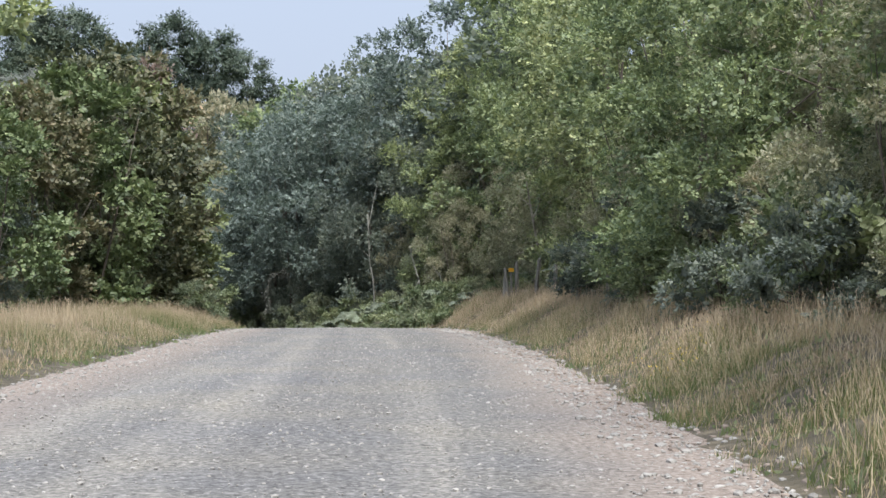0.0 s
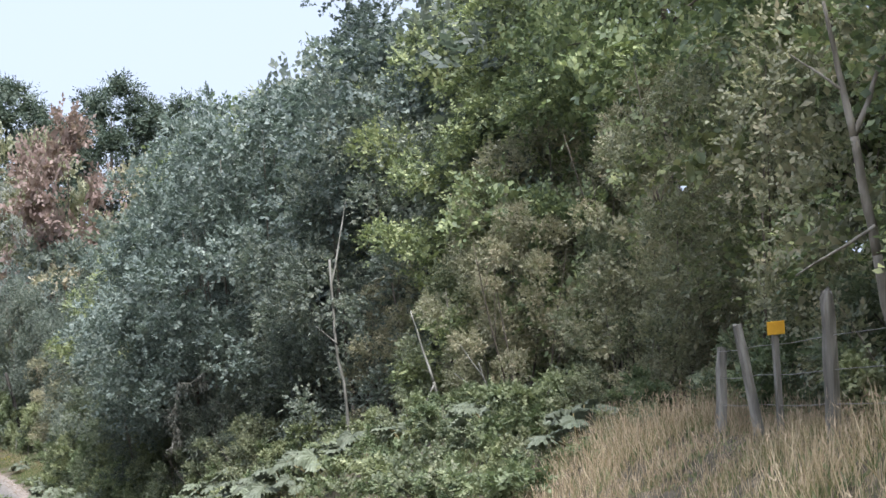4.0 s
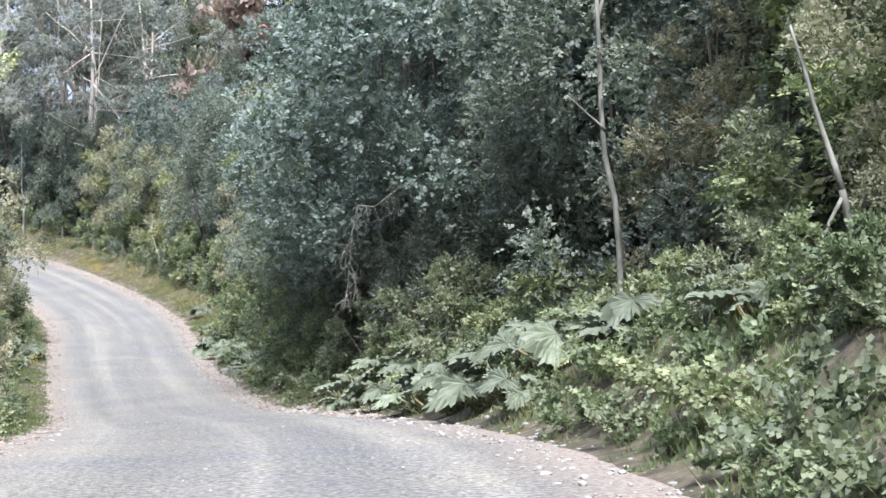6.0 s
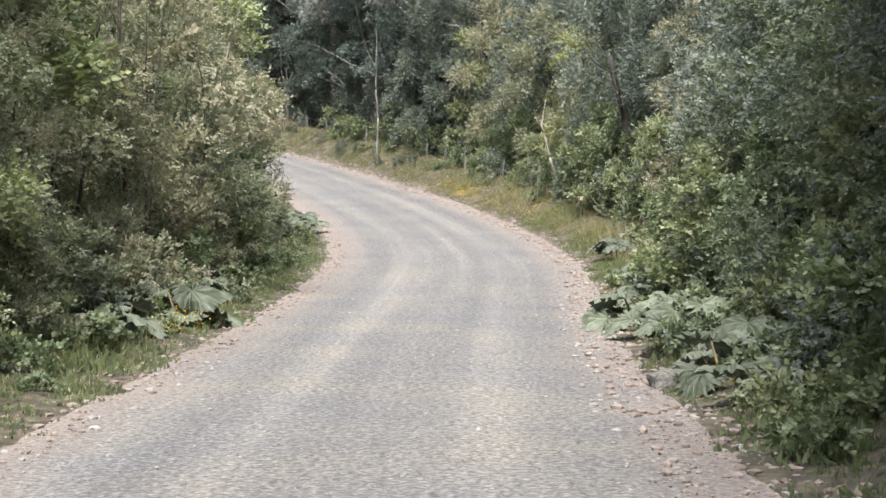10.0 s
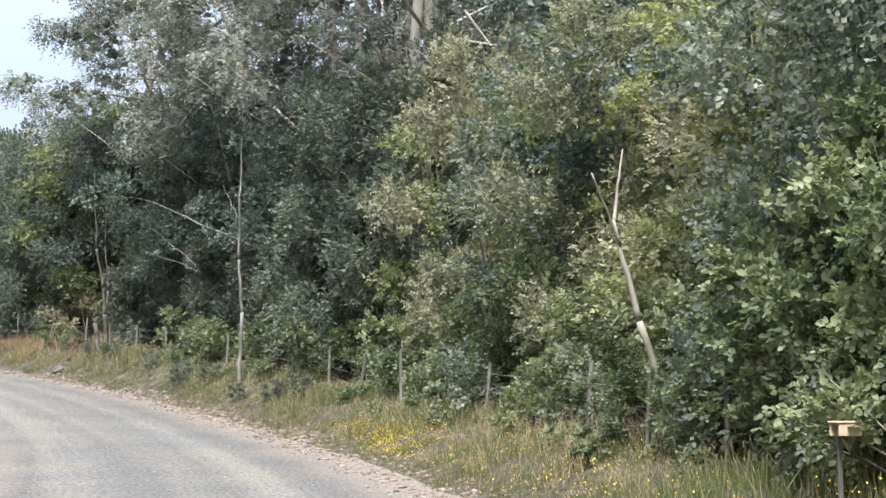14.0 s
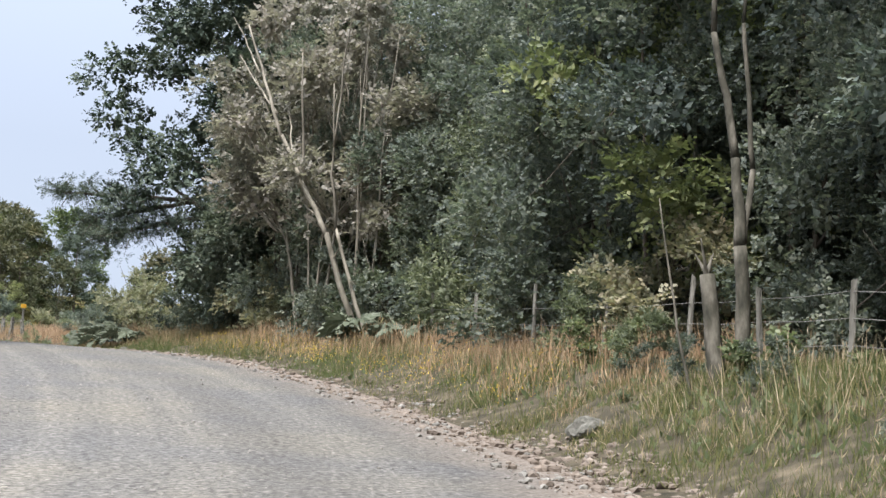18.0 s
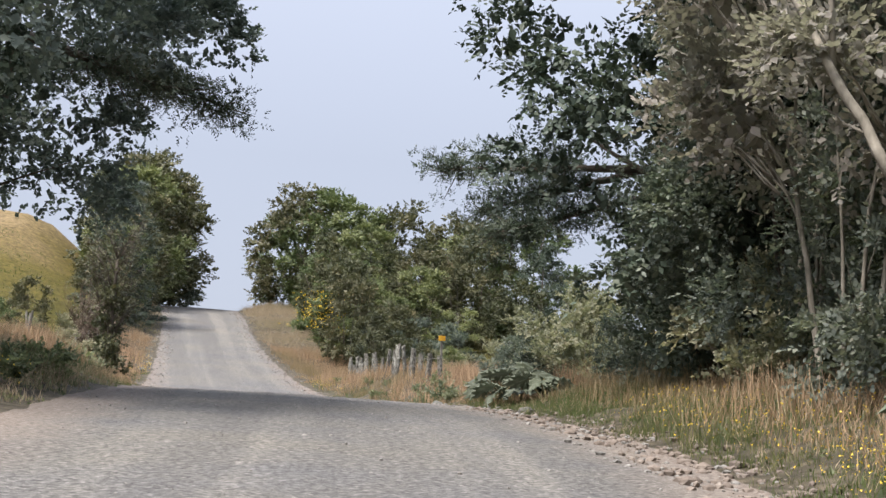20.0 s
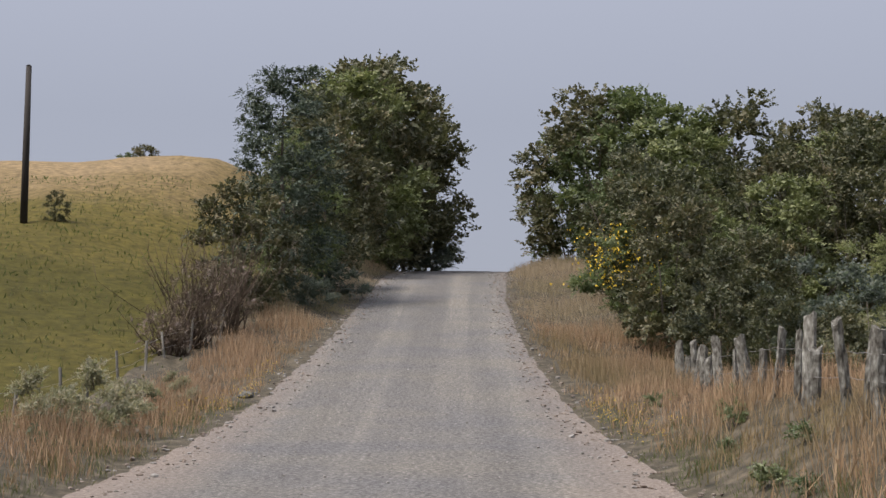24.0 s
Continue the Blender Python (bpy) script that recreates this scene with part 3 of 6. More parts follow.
def wander(rng, a, b, bend, n=7):
    t = np.linspace(0, 1, n)[:, None]
    mid = np.cumsum(rng.normal(0, bend, (n, 3)) * np.sin(np.pi * t), 0) * np.linalg.norm(np.subtract(b, a)) / n
    return np.asarray(a) + (np.subtract(b, a)) * t + mid - mid[-1] * t


def unit(v):
    return v / (np.linalg.norm(v, axis=-1)[..., None] + 1e-9)


def crown(rng, clumps, radii, count, leaf, aspect, up=0.5, droop=0.0, out=None, tall=0.7, per=7, fill=26):
    """Leaves set in pairs along short sprays, which cover the outside of each clump, and broad leaves in the shade within."""
    weight = radii ** 2
    m = max(8, count // per)
    pick = rng.choice(len(clumps), m, p=weight / weight.sum())
    way = rng.normal(0, 1, (m, 3)) + (0, 0, 0.25)
    if out is not None:
        way += out[pick] * 0.9
    way = unit(way)
    foot = clumps[pick] + way * (radii[pick] * rng.uniform(0.55, 1.0, m))[:, None] * (1, 1, tall)
    ahead = unit(way * 0.9 + rng.normal(0, 0.5, (m, 3)) + (0, 0, 0.15 - droop))
    flat = way * 0.45 + (0, 0, up + 0.35) + rng.normal(0, 0.3, (m, 3))
    flat = unit(flat - (flat * ahead).sum(1)[:, None] * ahead)
    side = np.cross(flat, ahead)
    reach = leaf * per * 0.36 * rng.uniform(0.6, 1.4, m)
    t = (np.arange(per) + 0.6) / per
    hand = np.where(np.arange(per) % 2, 1.0, -1.0)
    turn = np.where(np.arange(per) == per - 1, 0.0, np.radians(66 - 26 * t)) * hand + rng.normal(0, 0.25, (m, per))
    along = ahead[:, None] * np.cos(turn)[..., None] + side[:, None] * np.sin(turn)[..., None] + rng.normal(0, 0.18, (m, per, 3))
    length = leaf * (1.05 - 0.3 * t) * rng.uniform(0.75, 1.25, (m, per))
    c = foot[:, None] + ahead[:, None] * (reach[:, None] * t)[..., None] + along * length[..., None] * 0.45
    c[..., 2] -= (0.10 + 0.3 * droop) * reach[:, None] * t ** 2
    normal = flat[:, None] + rng.normal(0, 0.32, (m, per, 3))
    width = length * aspect * 1.25 * rng.uniform(0.8, 1.15, (m, per))
    k = len(clumps) * fill
    pick = rng.integers(0, len(clumps), k)
    inner = clumps[pick] * (0.94, 0.94, 1.0) + unit(rng.normal(0, 1, (k, 3))) * (radii[pick] * rng.random(k) ** 0.6 * 0.62)[:, None] * (1, 1, tall)
    big = np.minimum(radii[pick] * 0.6, leaf * 2.0) * rng.uniform(0.6, 1.1, k)
    return (np.r_[c.reshape(-1, 3), inner], np.r_[normal.reshape(-1, 3), rng.normal(0, 1, (k, 3))], np.r_[along.reshape(-1, 3), rng.normal(0, 1, (k, 3))],
            np.r_[length.ravel(), big], np.r_[width.ravel(), big * 0.6])


TALL = {}


def build_tree(name, seed, height, radius, low, material, bark, count, leaf=0.17, aspect=0.55, stems=1, clump=(0.7, 1.3), clumps=60,
               shape="oval", lean=0.0, droop=0.0, trunk=0.16, limbs=9, label="", category="tree", up=0.4, twigs=0, tall=0.7, fine=False):
    """A tree or tall bush at the origin: tapered trunks with limbs, and a crown of many leaves in uneven clumps."""
    rng = np.random.default_rng(seed)
    # boughs first, then the clumps of leaves that each one carries
    each = 6
    nb = max(5, clumps // each)
    clumps = nb * each
    t = (np.arange(nb) + rng.random(nb)) / nb
    a = np.arange(nb) * 2.4 + rng.uniform(-0.5, 0.5, nb)
    if shape == "oval":
        w = np.sin(np.pi * np.clip(t * 0.86 + 0.14, 0, 1)) ** 0.6
    elif shape == "column":
        w = np.clip(1.15 - t ** 3, 0.25, 1)
    elif shape == "layer":
        w = 0.3 + 0.75 * (1 - t) ** 0.7
    else:                                     # flat-topped, spreading
        w = 0.45 + 0.65 * t - 0.5 * np.clip(t - 0.8, 0, 1) * 3
    rr = radius * w * rng.uniform(0.5, 0.95, nb)
    bough = np.stack([rr * np.cos(a) + lean * t * height, rr * np.sin(a), low + (height - low) * t], 1)
    away = np.stack([np.cos(a), np.sin(a), 0.2 + 0.9 * t], 1)
    away /= np.linalg.norm(away, axis=1)[:, None]
    size = radius * (0.30 if shape != "column" else 0.26) * rng.uniform(0.75, 1.25, nb)
    way = rng.normal(0, 1, (nb, each, 3)) + away[:, None] * 0.5
    way /= np.linalg.norm(way, axis=2)[:, :, None]
    c = (bough[:, None] + way * (size[:, None, None] * rng.uniform(0.35, 1.0, (nb, each, 1))) * (1, 1, {"flat": 0.4, "layer": 0.3}.get(shape, 0.62))).reshape(-1, 3)
    c[:, 2] = np.clip(c[:, 2], low * 0.6 + 0.05, height)
    out = np.repeat(away, each, 0) + way.reshape(-1, 3) * 0.6
    radii = clump[0] * 0.75 + (clump[1] * 1.15 - clump[0] * 0.75) * rng.random(clumps) ** 1.6
    root = new(name)
    tagged(root, label, category, name.replace("_", " ") + "s along the road")
    TALL[root.name] = height
    paths = []
    for k in range(stems):
        off = rng.normal(0, 0.35 if stems > 1 else 0.0, 2)
        top = np.array((lean * height * 0.9 + off[0] * 3.5, off[1] * 3.5, height * rng.uniform(0.82, 0.95)))
        p = wander(rng, (off[0], off[1], -0.4), top, 0.05, 9)
        r = trunk * np.linspace(1, 0.16, 9) * (1.0 if stems == 1 else rng.uniform(0.5, 0.8))
        r[0] *= 1.35
        paths.append((p, r))
        for j in range(limbs // stems):
            i = rng.integers(2, 8)
            goal = c[np.argmin(np.linalg.norm(c - (p[i] + rng.normal(0, radius * 0.5, 3) + (0, 0, radius * 0.4)), axis=1))]
            paths.append((wander(rng, p[i], goal, 0.10, 5), r[i] * np.linspace(0.55, 0.1, 5)))
    for j in range(twigs):
        goal = c[rng.integers(clumps)] * (1.12, 1.12, 1.03)
        start = (goal * (0.45, 0.45, 0.75))
        paths.append((wander(rng, start, goal, 0.15, 5), 0.022 * np.linspace(1, 0.3, 5)))
    link("trunk", tubes("trunk", paths, bark, 3 if category != "tree" else 5), None, root)
    link("crown", leaves("crown", *crown(rng, c, radii, count, leaf, aspect, up, droop, out=out, tall=tall), material, fine), None, root)
    return root


def plant(model, s, lat, turn, scale=1.0, stretch=1.0, sink=0.0, label="", lift=0.0):
    """A copy of a plant beside the road."""
    x, y, z = at(s, lat)
    ob = copy_thing(model, pose(x, y, z - sink + lift, 0, 0, turn))
    ob.scale = (scale, scale, scale * stretch)
    if label:
        ob["label"] = label
    return ob


def beside(x, y):
    """Station and distance from the wheel line of a place."""
    k = int(((LINE[:, :2] - (x, y)) ** 2).sum(1).argmin())
    return float(SS[k]), float((np.array((x, y)) - LINE[k, :2]) @ RIGHT[k])


def stand(model, x, y, top, turn=0.0, wide=1.0, sink=0.0):
    """A copy of a plant at a place, grown to a given height above the sea."""
    z = float(at(*beside(x, y))[2]) - sink
    k = (top - z) / TALL[model.name]
    ob = copy_thing(model, pose(x, y, z, 0, 0, turn))
    ob.scale = (k * wide, k * wide, k)
    return ob


def retire(models):
    """Takes the pattern plants away once their copies stand."""
    for ob in models:
        for o in (*ob.children_recursive, ob):
            bpy.data.objects.remove(o)


# ---- patterns of the trees ----
LEAF_LIME = leaf_material("leaves_lime", [(0.00, (0.070, 0.098, 0.030)), (0.50, (0.140, 0.175, 0.054)), (1.00, (0.250, 0.270, 0.095))])
BROAD = [build_tree("broadleaf_tree", 10 + k, 14.0, 4.3, 1.2, LEAF_BROAD, BARK, 27000, 0.155, 0.58, clumps=120, clump=(0.7, 1.4),
                    label="tall broadleaf tree with dense mid-green leaves") for k in range(3)]
MYRTLE = [build_tree("myrtle_tree", 20 + k, 11.5, 3.5, 0.5, LEAF_DARK, BARK, 31000, 0.098, 0.66, stems=3, clumps=132, clump=(0.5, 1.0), trunk=0.12, shape="column", tall=1.25,
                     label="dark evergreen tree with small dense leaves") for k in range(3)]
OLIVE = [build_tree("feathery_tree", 30 + k, 8.5, 2.9, 0.3, LEAF_OLIVE, BARK, 23000, 0.098, 0.5, stems=3, clumps=108, clump=(0.4, 0.85), trunk=0.09, tall=0.9,
                    label="feathery olive-green tree with a rusty tinge") for k in range(3)]
GREY = [build_tree("grey_shrub_tree", 40 + k, 7.5, 2.7, 0.3, LEAF_GREY, BARK_PALE, 24000, 0.094, 0.58, stems=4, clumps=108, clump=(0.4, 0.85), trunk=0.08, shape="column", tall=1.2,
                   label="grey-green shrubby tree with slender pale stems", twigs=10) for k in range(3)]
PINE = [build_tree("pine_tree", 50 + k, 26.0, 7.0, 6.0, LEAF_PINE, BARK, 20000, 0.42, 0.30, clumps=204, clump=(0.7, 1.4), trunk=0.4, shape="layer",
                   label="tall dark pine with a ragged crown", up=0.2) for k in range(2)]
CYPRESS = [build_tree("cypress_tree", 60 + k, 13.5, 3.3, (0.4, 0.4, 3.0)[k], LEAF_PINE, BARK, (24000, 24000, 44000)[k], (0.15, 0.15, 0.115)[k], (0.5, 0.5, 0.62)[k], clumps=260, clump=(0.45, 0.95), trunk=0.22, shape="column",
                      label="tall dark cypress with dense hanging foliage", up=0.2, droop=0.3) for k in range(3)]
GUM = [build_tree("eucalyptus_tree", 70 + k, 27.0, 6.5, 9.0, LEAF_GUM, BARK_GUM, 26000, 0.21, 0.32, clumps=204, clump=(0.5, 1.1), trunk=0.42, stems=2, limbs=24, twigs=20,
                  label="tall eucalyptus with smooth pale trunks and drooping leaves", droop=1.2, up=0.0) for k in range(2)]
BACK = [build_tree("forest_tree", 80 + k, 13.0, 4.8, 0.4, (LEAF_DARK, LEAF_BROAD, LEAF_OLIVE)[k], BARK, 7000, 0.30, 0.6, clumps=84, clump=(0.8, 1.5), trunk=0.2,
                   label="woodland tree standing in the thicket behind") for k in range(3)]
BRAMBLE = [build_tree("bramble_bush", 90 + k, 1.7, 1.5, 0.1, LEAF_BRAMBLE, BARK, 2600, 0.115, 0.70, stems=4, clumps=36, clump=(0.25, 0.5), trunk=0.022, category="bush",
                      label="tangled bramble bush with bright green leaves", shape="flat", twigs=8, fine=True) for k in range(3)]
SHRUB = [build_tree("shrub", 100 + k, 2.6, 1.6, 0.1, (LEAF_DARK, LEAF_OLIVE, LEAF_GREY)[k], BARK, 3600, 0.12, 0.6, stems=4, clumps=46, clump=(0.28, 0.6), trunk=0.03, category="bush",
                    label=("low dark evergreen shrub at the roadside", "low olive shrub with rusty tips", "low grey-green shrub with fine leaves")[k], twigs=8) for k in range(3)]

RUSTY = [build_tree("rusty_tree", 110, 9.0, 3.2, 0.4, LEAF_RUST, BARK, 5000, 0.30, 0.5, stems=2, clumps=70, clump=(0.6, 1.2), trunk=0.12, label="tree with reddish-brown turning leaves")]

CANOPY = [build_tree("canopy_tree", 120 + k, 14.0, 4.8, 3.6, LEAF_LAUREL, BARK, 23000, 0.14, 0.66, stems=2, clumps=120, clump=(0.6, 1.2), trunk=0.17,
                     label="spreading dark evergreen tree with bare lower trunks") for k in range(2)]
LIME = [build_tree("yellow_green_tree", 130, 9.0, 2.6, 0.8, LEAF_LIME, BARK_PALE, 9000, 0.14, 0.5, stems=2, clumps=60, clump=(0.5, 1.0), trunk=0.09,
                   label="light yellow-green feathery young tree")]

THICKET = [build_tree("bramble_thicket", 140 + k, 4.2, 2.3, 0.1, LEAF_BRAMBLE, BARK, 9000, 0.11, 0.68, stems=5, clumps=90, clump=(0.3, 0.6), trunk=0.03, category="bush", fine=True,
                      label="high thicket of bramble with bright green leaves", twigs=14) for k in range(2)]
CREST = [build_tree("windswept_tree", 150 + k, 9.0, 3.4, 0.2, (LEAF_OLIVE_DIM, LEAF_OLIVE_DIM, LEAF_BEECH)[k], BARK, 10000, 0.19, 0.8, stems=2, clumps=120, clump=(0.4, 0.95), trunk=0.12,
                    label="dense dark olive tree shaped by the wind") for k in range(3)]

PALE = [build_tree("pale_leaved_tree", 160, 9.5, 2.5, 3.2, LEAF_STRAW, BARK_PALE, 9000, 0.14, 0.6, stems=3, clumps=66, clump=(0.4, 0.9), trunk=0.08,
                   label="slender tree with pale straw-green leaves", twigs=44)]

HERB = [build_tree("leafy_herb", 170 + k, 0.75, 0.62, 0.05, (LEAF_BRAMBLE, LEAF_GREY, LEAF_BRAMBLE)[k], STEM_GREEN, 520, 0.12, 0.85, stems=4, clumps=24, clump=(0.12, 0.24), trunk=0.012, limbs=0, category="plant",
                   label=("leafy green herb on the verge", "grey-green herb with soft leaves", "low leafy roadside weed")[k], shape="flat") for k in range(3)]

BROOM = [build_tree("broom_bush", 180, 3.6, 1.5, 0.2, LEAF_LIME, BARK, 3000, 0.11, 0.5, stems=3, clumps=42, clump=(0.25, 0.5), trunk=0.04, category="bush",
                    label="broom bush with yellow flowers at the roadside")]
bloom = np.random.default_rng(181)
spray = np.c_[bloom.normal(0, 0.75, (420, 2)), bloom.uniform(1.5, 3.7, 420)]
link("blossom", cards("blossom", spray, bloom.normal(0, 1, (420, 3)), bloom.normal(0, 1, (420, 3)), bloom.uniform(0.08, 0.14, 420), bloom.uniform(0.06, 0.1, 420), FLOWER), None, BROOM[0], "clusters of small yellow flowers", kind="stuff")

FINE = [build_tree("roadside_canopy_tree", 190, 14.0, 4.8, 3.8, LEAF_LAUREL, BARK, 32000, 0.118, 0.85, stems=2, clumps=120, clump=(0.5, 1.2), trunk=0.17,
                   label="spreading dark tree leaning over the road")]


def scatter(models, stretch, lats, step, scale, seed, jitter=0.35):
    """Plants along a stretch of road, one each step, between two distances from the wheel line."""
    r = random.Random(seed)
    s = stretch[0]
    while s < stretch[1]:
        plant(r.choice(models), s + r.uniform(-jitter, jitter) * step, r.uniform(*lats), r.uniform(0, 360), r.uniform(*scale), r.uniform(0.88, 1.14))
        s += step


# right of the road: the edge of the wood
scatter(BACK, (-40, 30), (9, 13), 7.0, (0.8, 1.1), 1)
scatter(OLIVE + LIME, (22, 34), (8.0, 9.5), 4.0, (0.85, 1.1), 1)
scatter(MYRTLE + BROAD, (34, 50), (12, 15), 5.0, (0.62, 0.75), 2)
scatter(OLIVE + BROAD[:1] + LIME, (34, 66), (7.4, 8.6), 3.2, (0.65, 0.95), 3)
scatter(BROAD, (48, 70), (10.5, 12.5), 5.0, (0.6, 0.74), 4)
scatter(BROAD, (70, 98), (10.5, 13.0), 5.0, (0.95, 1.12), 41)
scatter(BACK[:2], (90, 160), (15, 19), 4.5, (1.4, 1.65), 42)
scatter(OLIVE + BROAD[1:], (66, 98), (9.2, 10.6), 3.6, (0.8, 1.0), 5)
scatter(OLIVE + GREY, (70, 96), (7.4, 8.2), 4.2, (0.45, 0.7), 51)
# a dark hollow under tall trees
scatter(CANOPY, (112, 130), (7.6, 8.6), 3.8, (1.05, 1.2), 53)
scatter(MYRTLE + BROAD[:1], (96, 112), (8.0, 9.2), 3.2, (0.9, 1.15), 59)
scatter(MYRTLE[:1] + CANOPY, (96, 130), (12.2, 13.6), 3.6, (1.2, 1.4), 54)
scatter(SHRUB[:1], (108, 126), (10.5, 11.5), 2.4, (0.9, 1.3), 55)
scatter(MYRTLE, (109, 131), (7.4, 8.6), 2.6, (0.55, 0.75), 62)
scatter(BROAD + MYRTLE, (126, 150), (9.5, 11.0), 4.4, (0.85, 1.1), 56)
scatter(MYRTLE + GREY, (124, 150), (6.2, 7.4), 2.8, (0.7, 0.95), 6)
scatter(MYRTLE + OLIVE[:2] + LIME, (150, 211), (8.7, 9.8), 2.4, (0.85, 1.05), 7)
scatter(MYRTLE + CANOPY, (156, 206), (11.0, 12.8), 4.2, (0.85, 1.0), 8)
# a second hollow behind the wire fence
scatter(CANOPY, (212, 229), (8.6, 9.4), 5.2, (0.7, 0.78), 57)
scatter(MYRTLE, (205, 233), (10.2, 11.2), 2.9, (0.72, 0.86), 60)
plant(CREST[1], 212.3, 12.4, 30, 0.95)
plant(CREST[0], 209.6, 10.8, 70, 0.7)
plant(CREST[1], 215.0, 11.8, 130, 0.8)
scatter(MYRTLE, (231, 253), (9.6, 10.6), 2.6, (0.75, 0.88), 61)
scatter(MYRTLE, (208, 232), (12.0, 13.4), 3.2, (0.75, 0.88), 58)
scatter(GREY + MYRTLE, (231, 250), (7.6, 8.8), 2.2, (0.8, 0.95), 9)
scatter(BACK[:2], (230, 252), (12.0, 13.4), 3.6, (0.75, 0.85), 19)
scatter(BACK, (40, 90), (15, 18), 6.0, (0.72, 0.88), 10)
plant(BROAD[0], 34.5, 6.2, 40, 0.58)
plant(BROAD[1], 38.5, 7.0, 130, 0.56)
plant(BROAD[2], 29.5, 7.4, 200, 0.58)
scatter(BACK, (160, 200), (15, 18), 6.0, (1.0, 1.2), 43)
scatter(BACK, (204, 252), (15, 18), 4.5, (0.7, 0.8), 44)
scatter(OLIVE + LIME, (24, 50), (6.6, 7.4), 2.8, (0.4, 0.6), 52)
# left of the road
scatter(MYRTLE + GREY + OLIVE, (74, 110), (-14.5, -11.5), 3.6, (0.9, 1.15), 12)
for k, (st, lat, sc) in enumerate(((91.5, -10.6, 1.0), (97.0, -10.2, 0.95), (103.0, -10.0, 1.0), (109, -10.4, 1.0))):
    plant((MYRTLE[0], OLIVE[1], MYRTLE[1], BROAD[0])[k], st, lat, 90 * k, sc * (1.0, 1.25, 1.0, 0.85)[k])
scatter(BACK, (66, 190), (-23, -17), 7.0, (0.85, 1.05), 13)
scatter(OLIVE + LIME + GREY[:1], (100, 172), (-10.4, -8.4), 2.7, (0.75, 1.0), 14)
scatter(BROAD + LIME, (116, 176), (-15, -12), 5.5, (1.0, 1.2), 16)
scatter(OLIVE + GREY, (172, 196), (-12, -9), 5.0, (0.8, 1.0), 15)
# low growth before the trees
scatter(SHRUB[:1] + BRAMBLE, (22, 56), (6.6, 7.4), 2.0, (0.8, 1.2), 21)
scatter(SHRUB[1:], (57, 70), (6.8, 7.4), 2.2, (0.5, 0.8), 34)
scatter(SHRUB[2:] + BRAMBLE, (74, 98), (4.8, 6.6), 1.5, (0.30, 0.55), 28)
scatter(BRAMBLE + HERB, (58, 73), (5.9, 6.8), 1.6, (0.35, 0.55), 72)
scatter(SHRUB[2:] + BRAMBLE, (98, 152), (4.6, 6.0), 2.2, (0.45, 0.85), 22)
scatter(BRAMBLE, (160, 182), (6.9, 7.6), 1.8, (0.65, 1.0), 23)
scatter(THICKET, (165, 181), (7.2, 8.0), 2.4, (0.6, 0.95), 29)
for k, (st, lat, sc) in enumerate(((174.6, 7.0, 0.85), (178.6, 6.5, 0.45), (181.4, 6.4, 0.4), (186.2, 6.5, 0.35), (192.2, 6.6, 0.3))):
    plant(THICKET[k % 2], st, lat, 95 * k, sc)
scatter(THICKET[:1], (186, 212), (7.2, 7.9), 6.0, (0.45, 0.7), 30)
scatter(THICKET, (127, 152), (5.5, 6.3), 3.4, (0.6, 0.85), 31)
scatter(BRAMBLE + SHRUB[2:], (184, 211), (6.8, 7.6), 2.8, (0.6, 1.05), 24)
scatter(BRAMBLE, (211, 219), (6.4, 7.0), 2.6, (0.6, 0.9), 33)
scatter(SHRUB, (228, 262), (6.4, 7.4), 3.0, (0.5, 0.9), 25)
scatter(SHRUB[1:] + BRAMBLE, (66, 172), (-8.2, -7.0), 2.4, (0.45, 0.85), 26)
for k, (a, b, lo, hi, step) in enumerate(((69, 108, 2.9, 4.0, 0.7), (68, 104, 4.0, 5.4, 0.7), (100, 152, 3.0, 4.4, 1.5), (80, 172, -6.8, -5.6, 1.5), (160, 226, 5.0, 6.0, 3.0), (246, 268, -6.6, -5.6, 2.0), (262, 276, 3.2, 4.4, 2.2))):
    scatter(HERB, (a, b), (lo, hi), step, (0.35, 0.8), 70 + k)
plant(CYPRESS[0], 189.5, -9.6, 30, 0.82)
plant(CYPRESS[1], 194.0, -11.5, 90, 0.8)
plant(GREY[0], 206.5, -10.0, 10, 1.05)
for k, (st, lat, sc) in enumerate(((225.6, 5.3, 0.3), (227.6, 5.6, 0.4), (229.5, 6.0, 0.5))):
    plant((SHRUB[2], BRAMBLE[0])[k % 2], st, lat, 50 * k, sc)
plant(LIME[0], 230.5, 8.0, 20, 1.05)
for k, (st, lat, sc) in enumerate(((214.0, 9.2, 0.72), (217.4, 9.4, 0.78), (221.0, 9.4, 0.8), (224.5, 9.2, 0.85))):
    plant(MYRTLE[k % 3], st, lat, 85 * k, sc)
for k, (st, lat, sc) in enumerate(((251.0, 7.2, 0.85), (253.6, 7.4, 0.8), (256.2, 7.2, 0.62), (258.8, 7.8, 0.45))):
    plant(MYRTLE[k % 3], st, lat, 65 * k, sc)
for k, (st, lat, sc) in enumerate(((244.0, 6.2, 0.95), (246.2, 5.6, 1.0), (249.0, 6.2, 1.1))):
    plant(PALE[0], st, lat, 80 * k, sc)
scatter(SHRUB[:1] + BRAMBLE, (22, 48), (5.4, 6.2), 1.7, (0.5, 0.8), 32)
for st, lat, tall in ((316, 6.2, 5.0), (322, 6.8, 5.6), (309.5, 6.8, 3.6), (330, 6.6, 5.8), (304.5, 7.4, 2.4), (300, 8.0, 2.0), (296, 8.6, 1.7), (313, 8.4, 4.0), (338, 6.4, 5.0)):
    plant(CREST[int(st) % 3], st, lat, 31 * st, tall / 9.0)
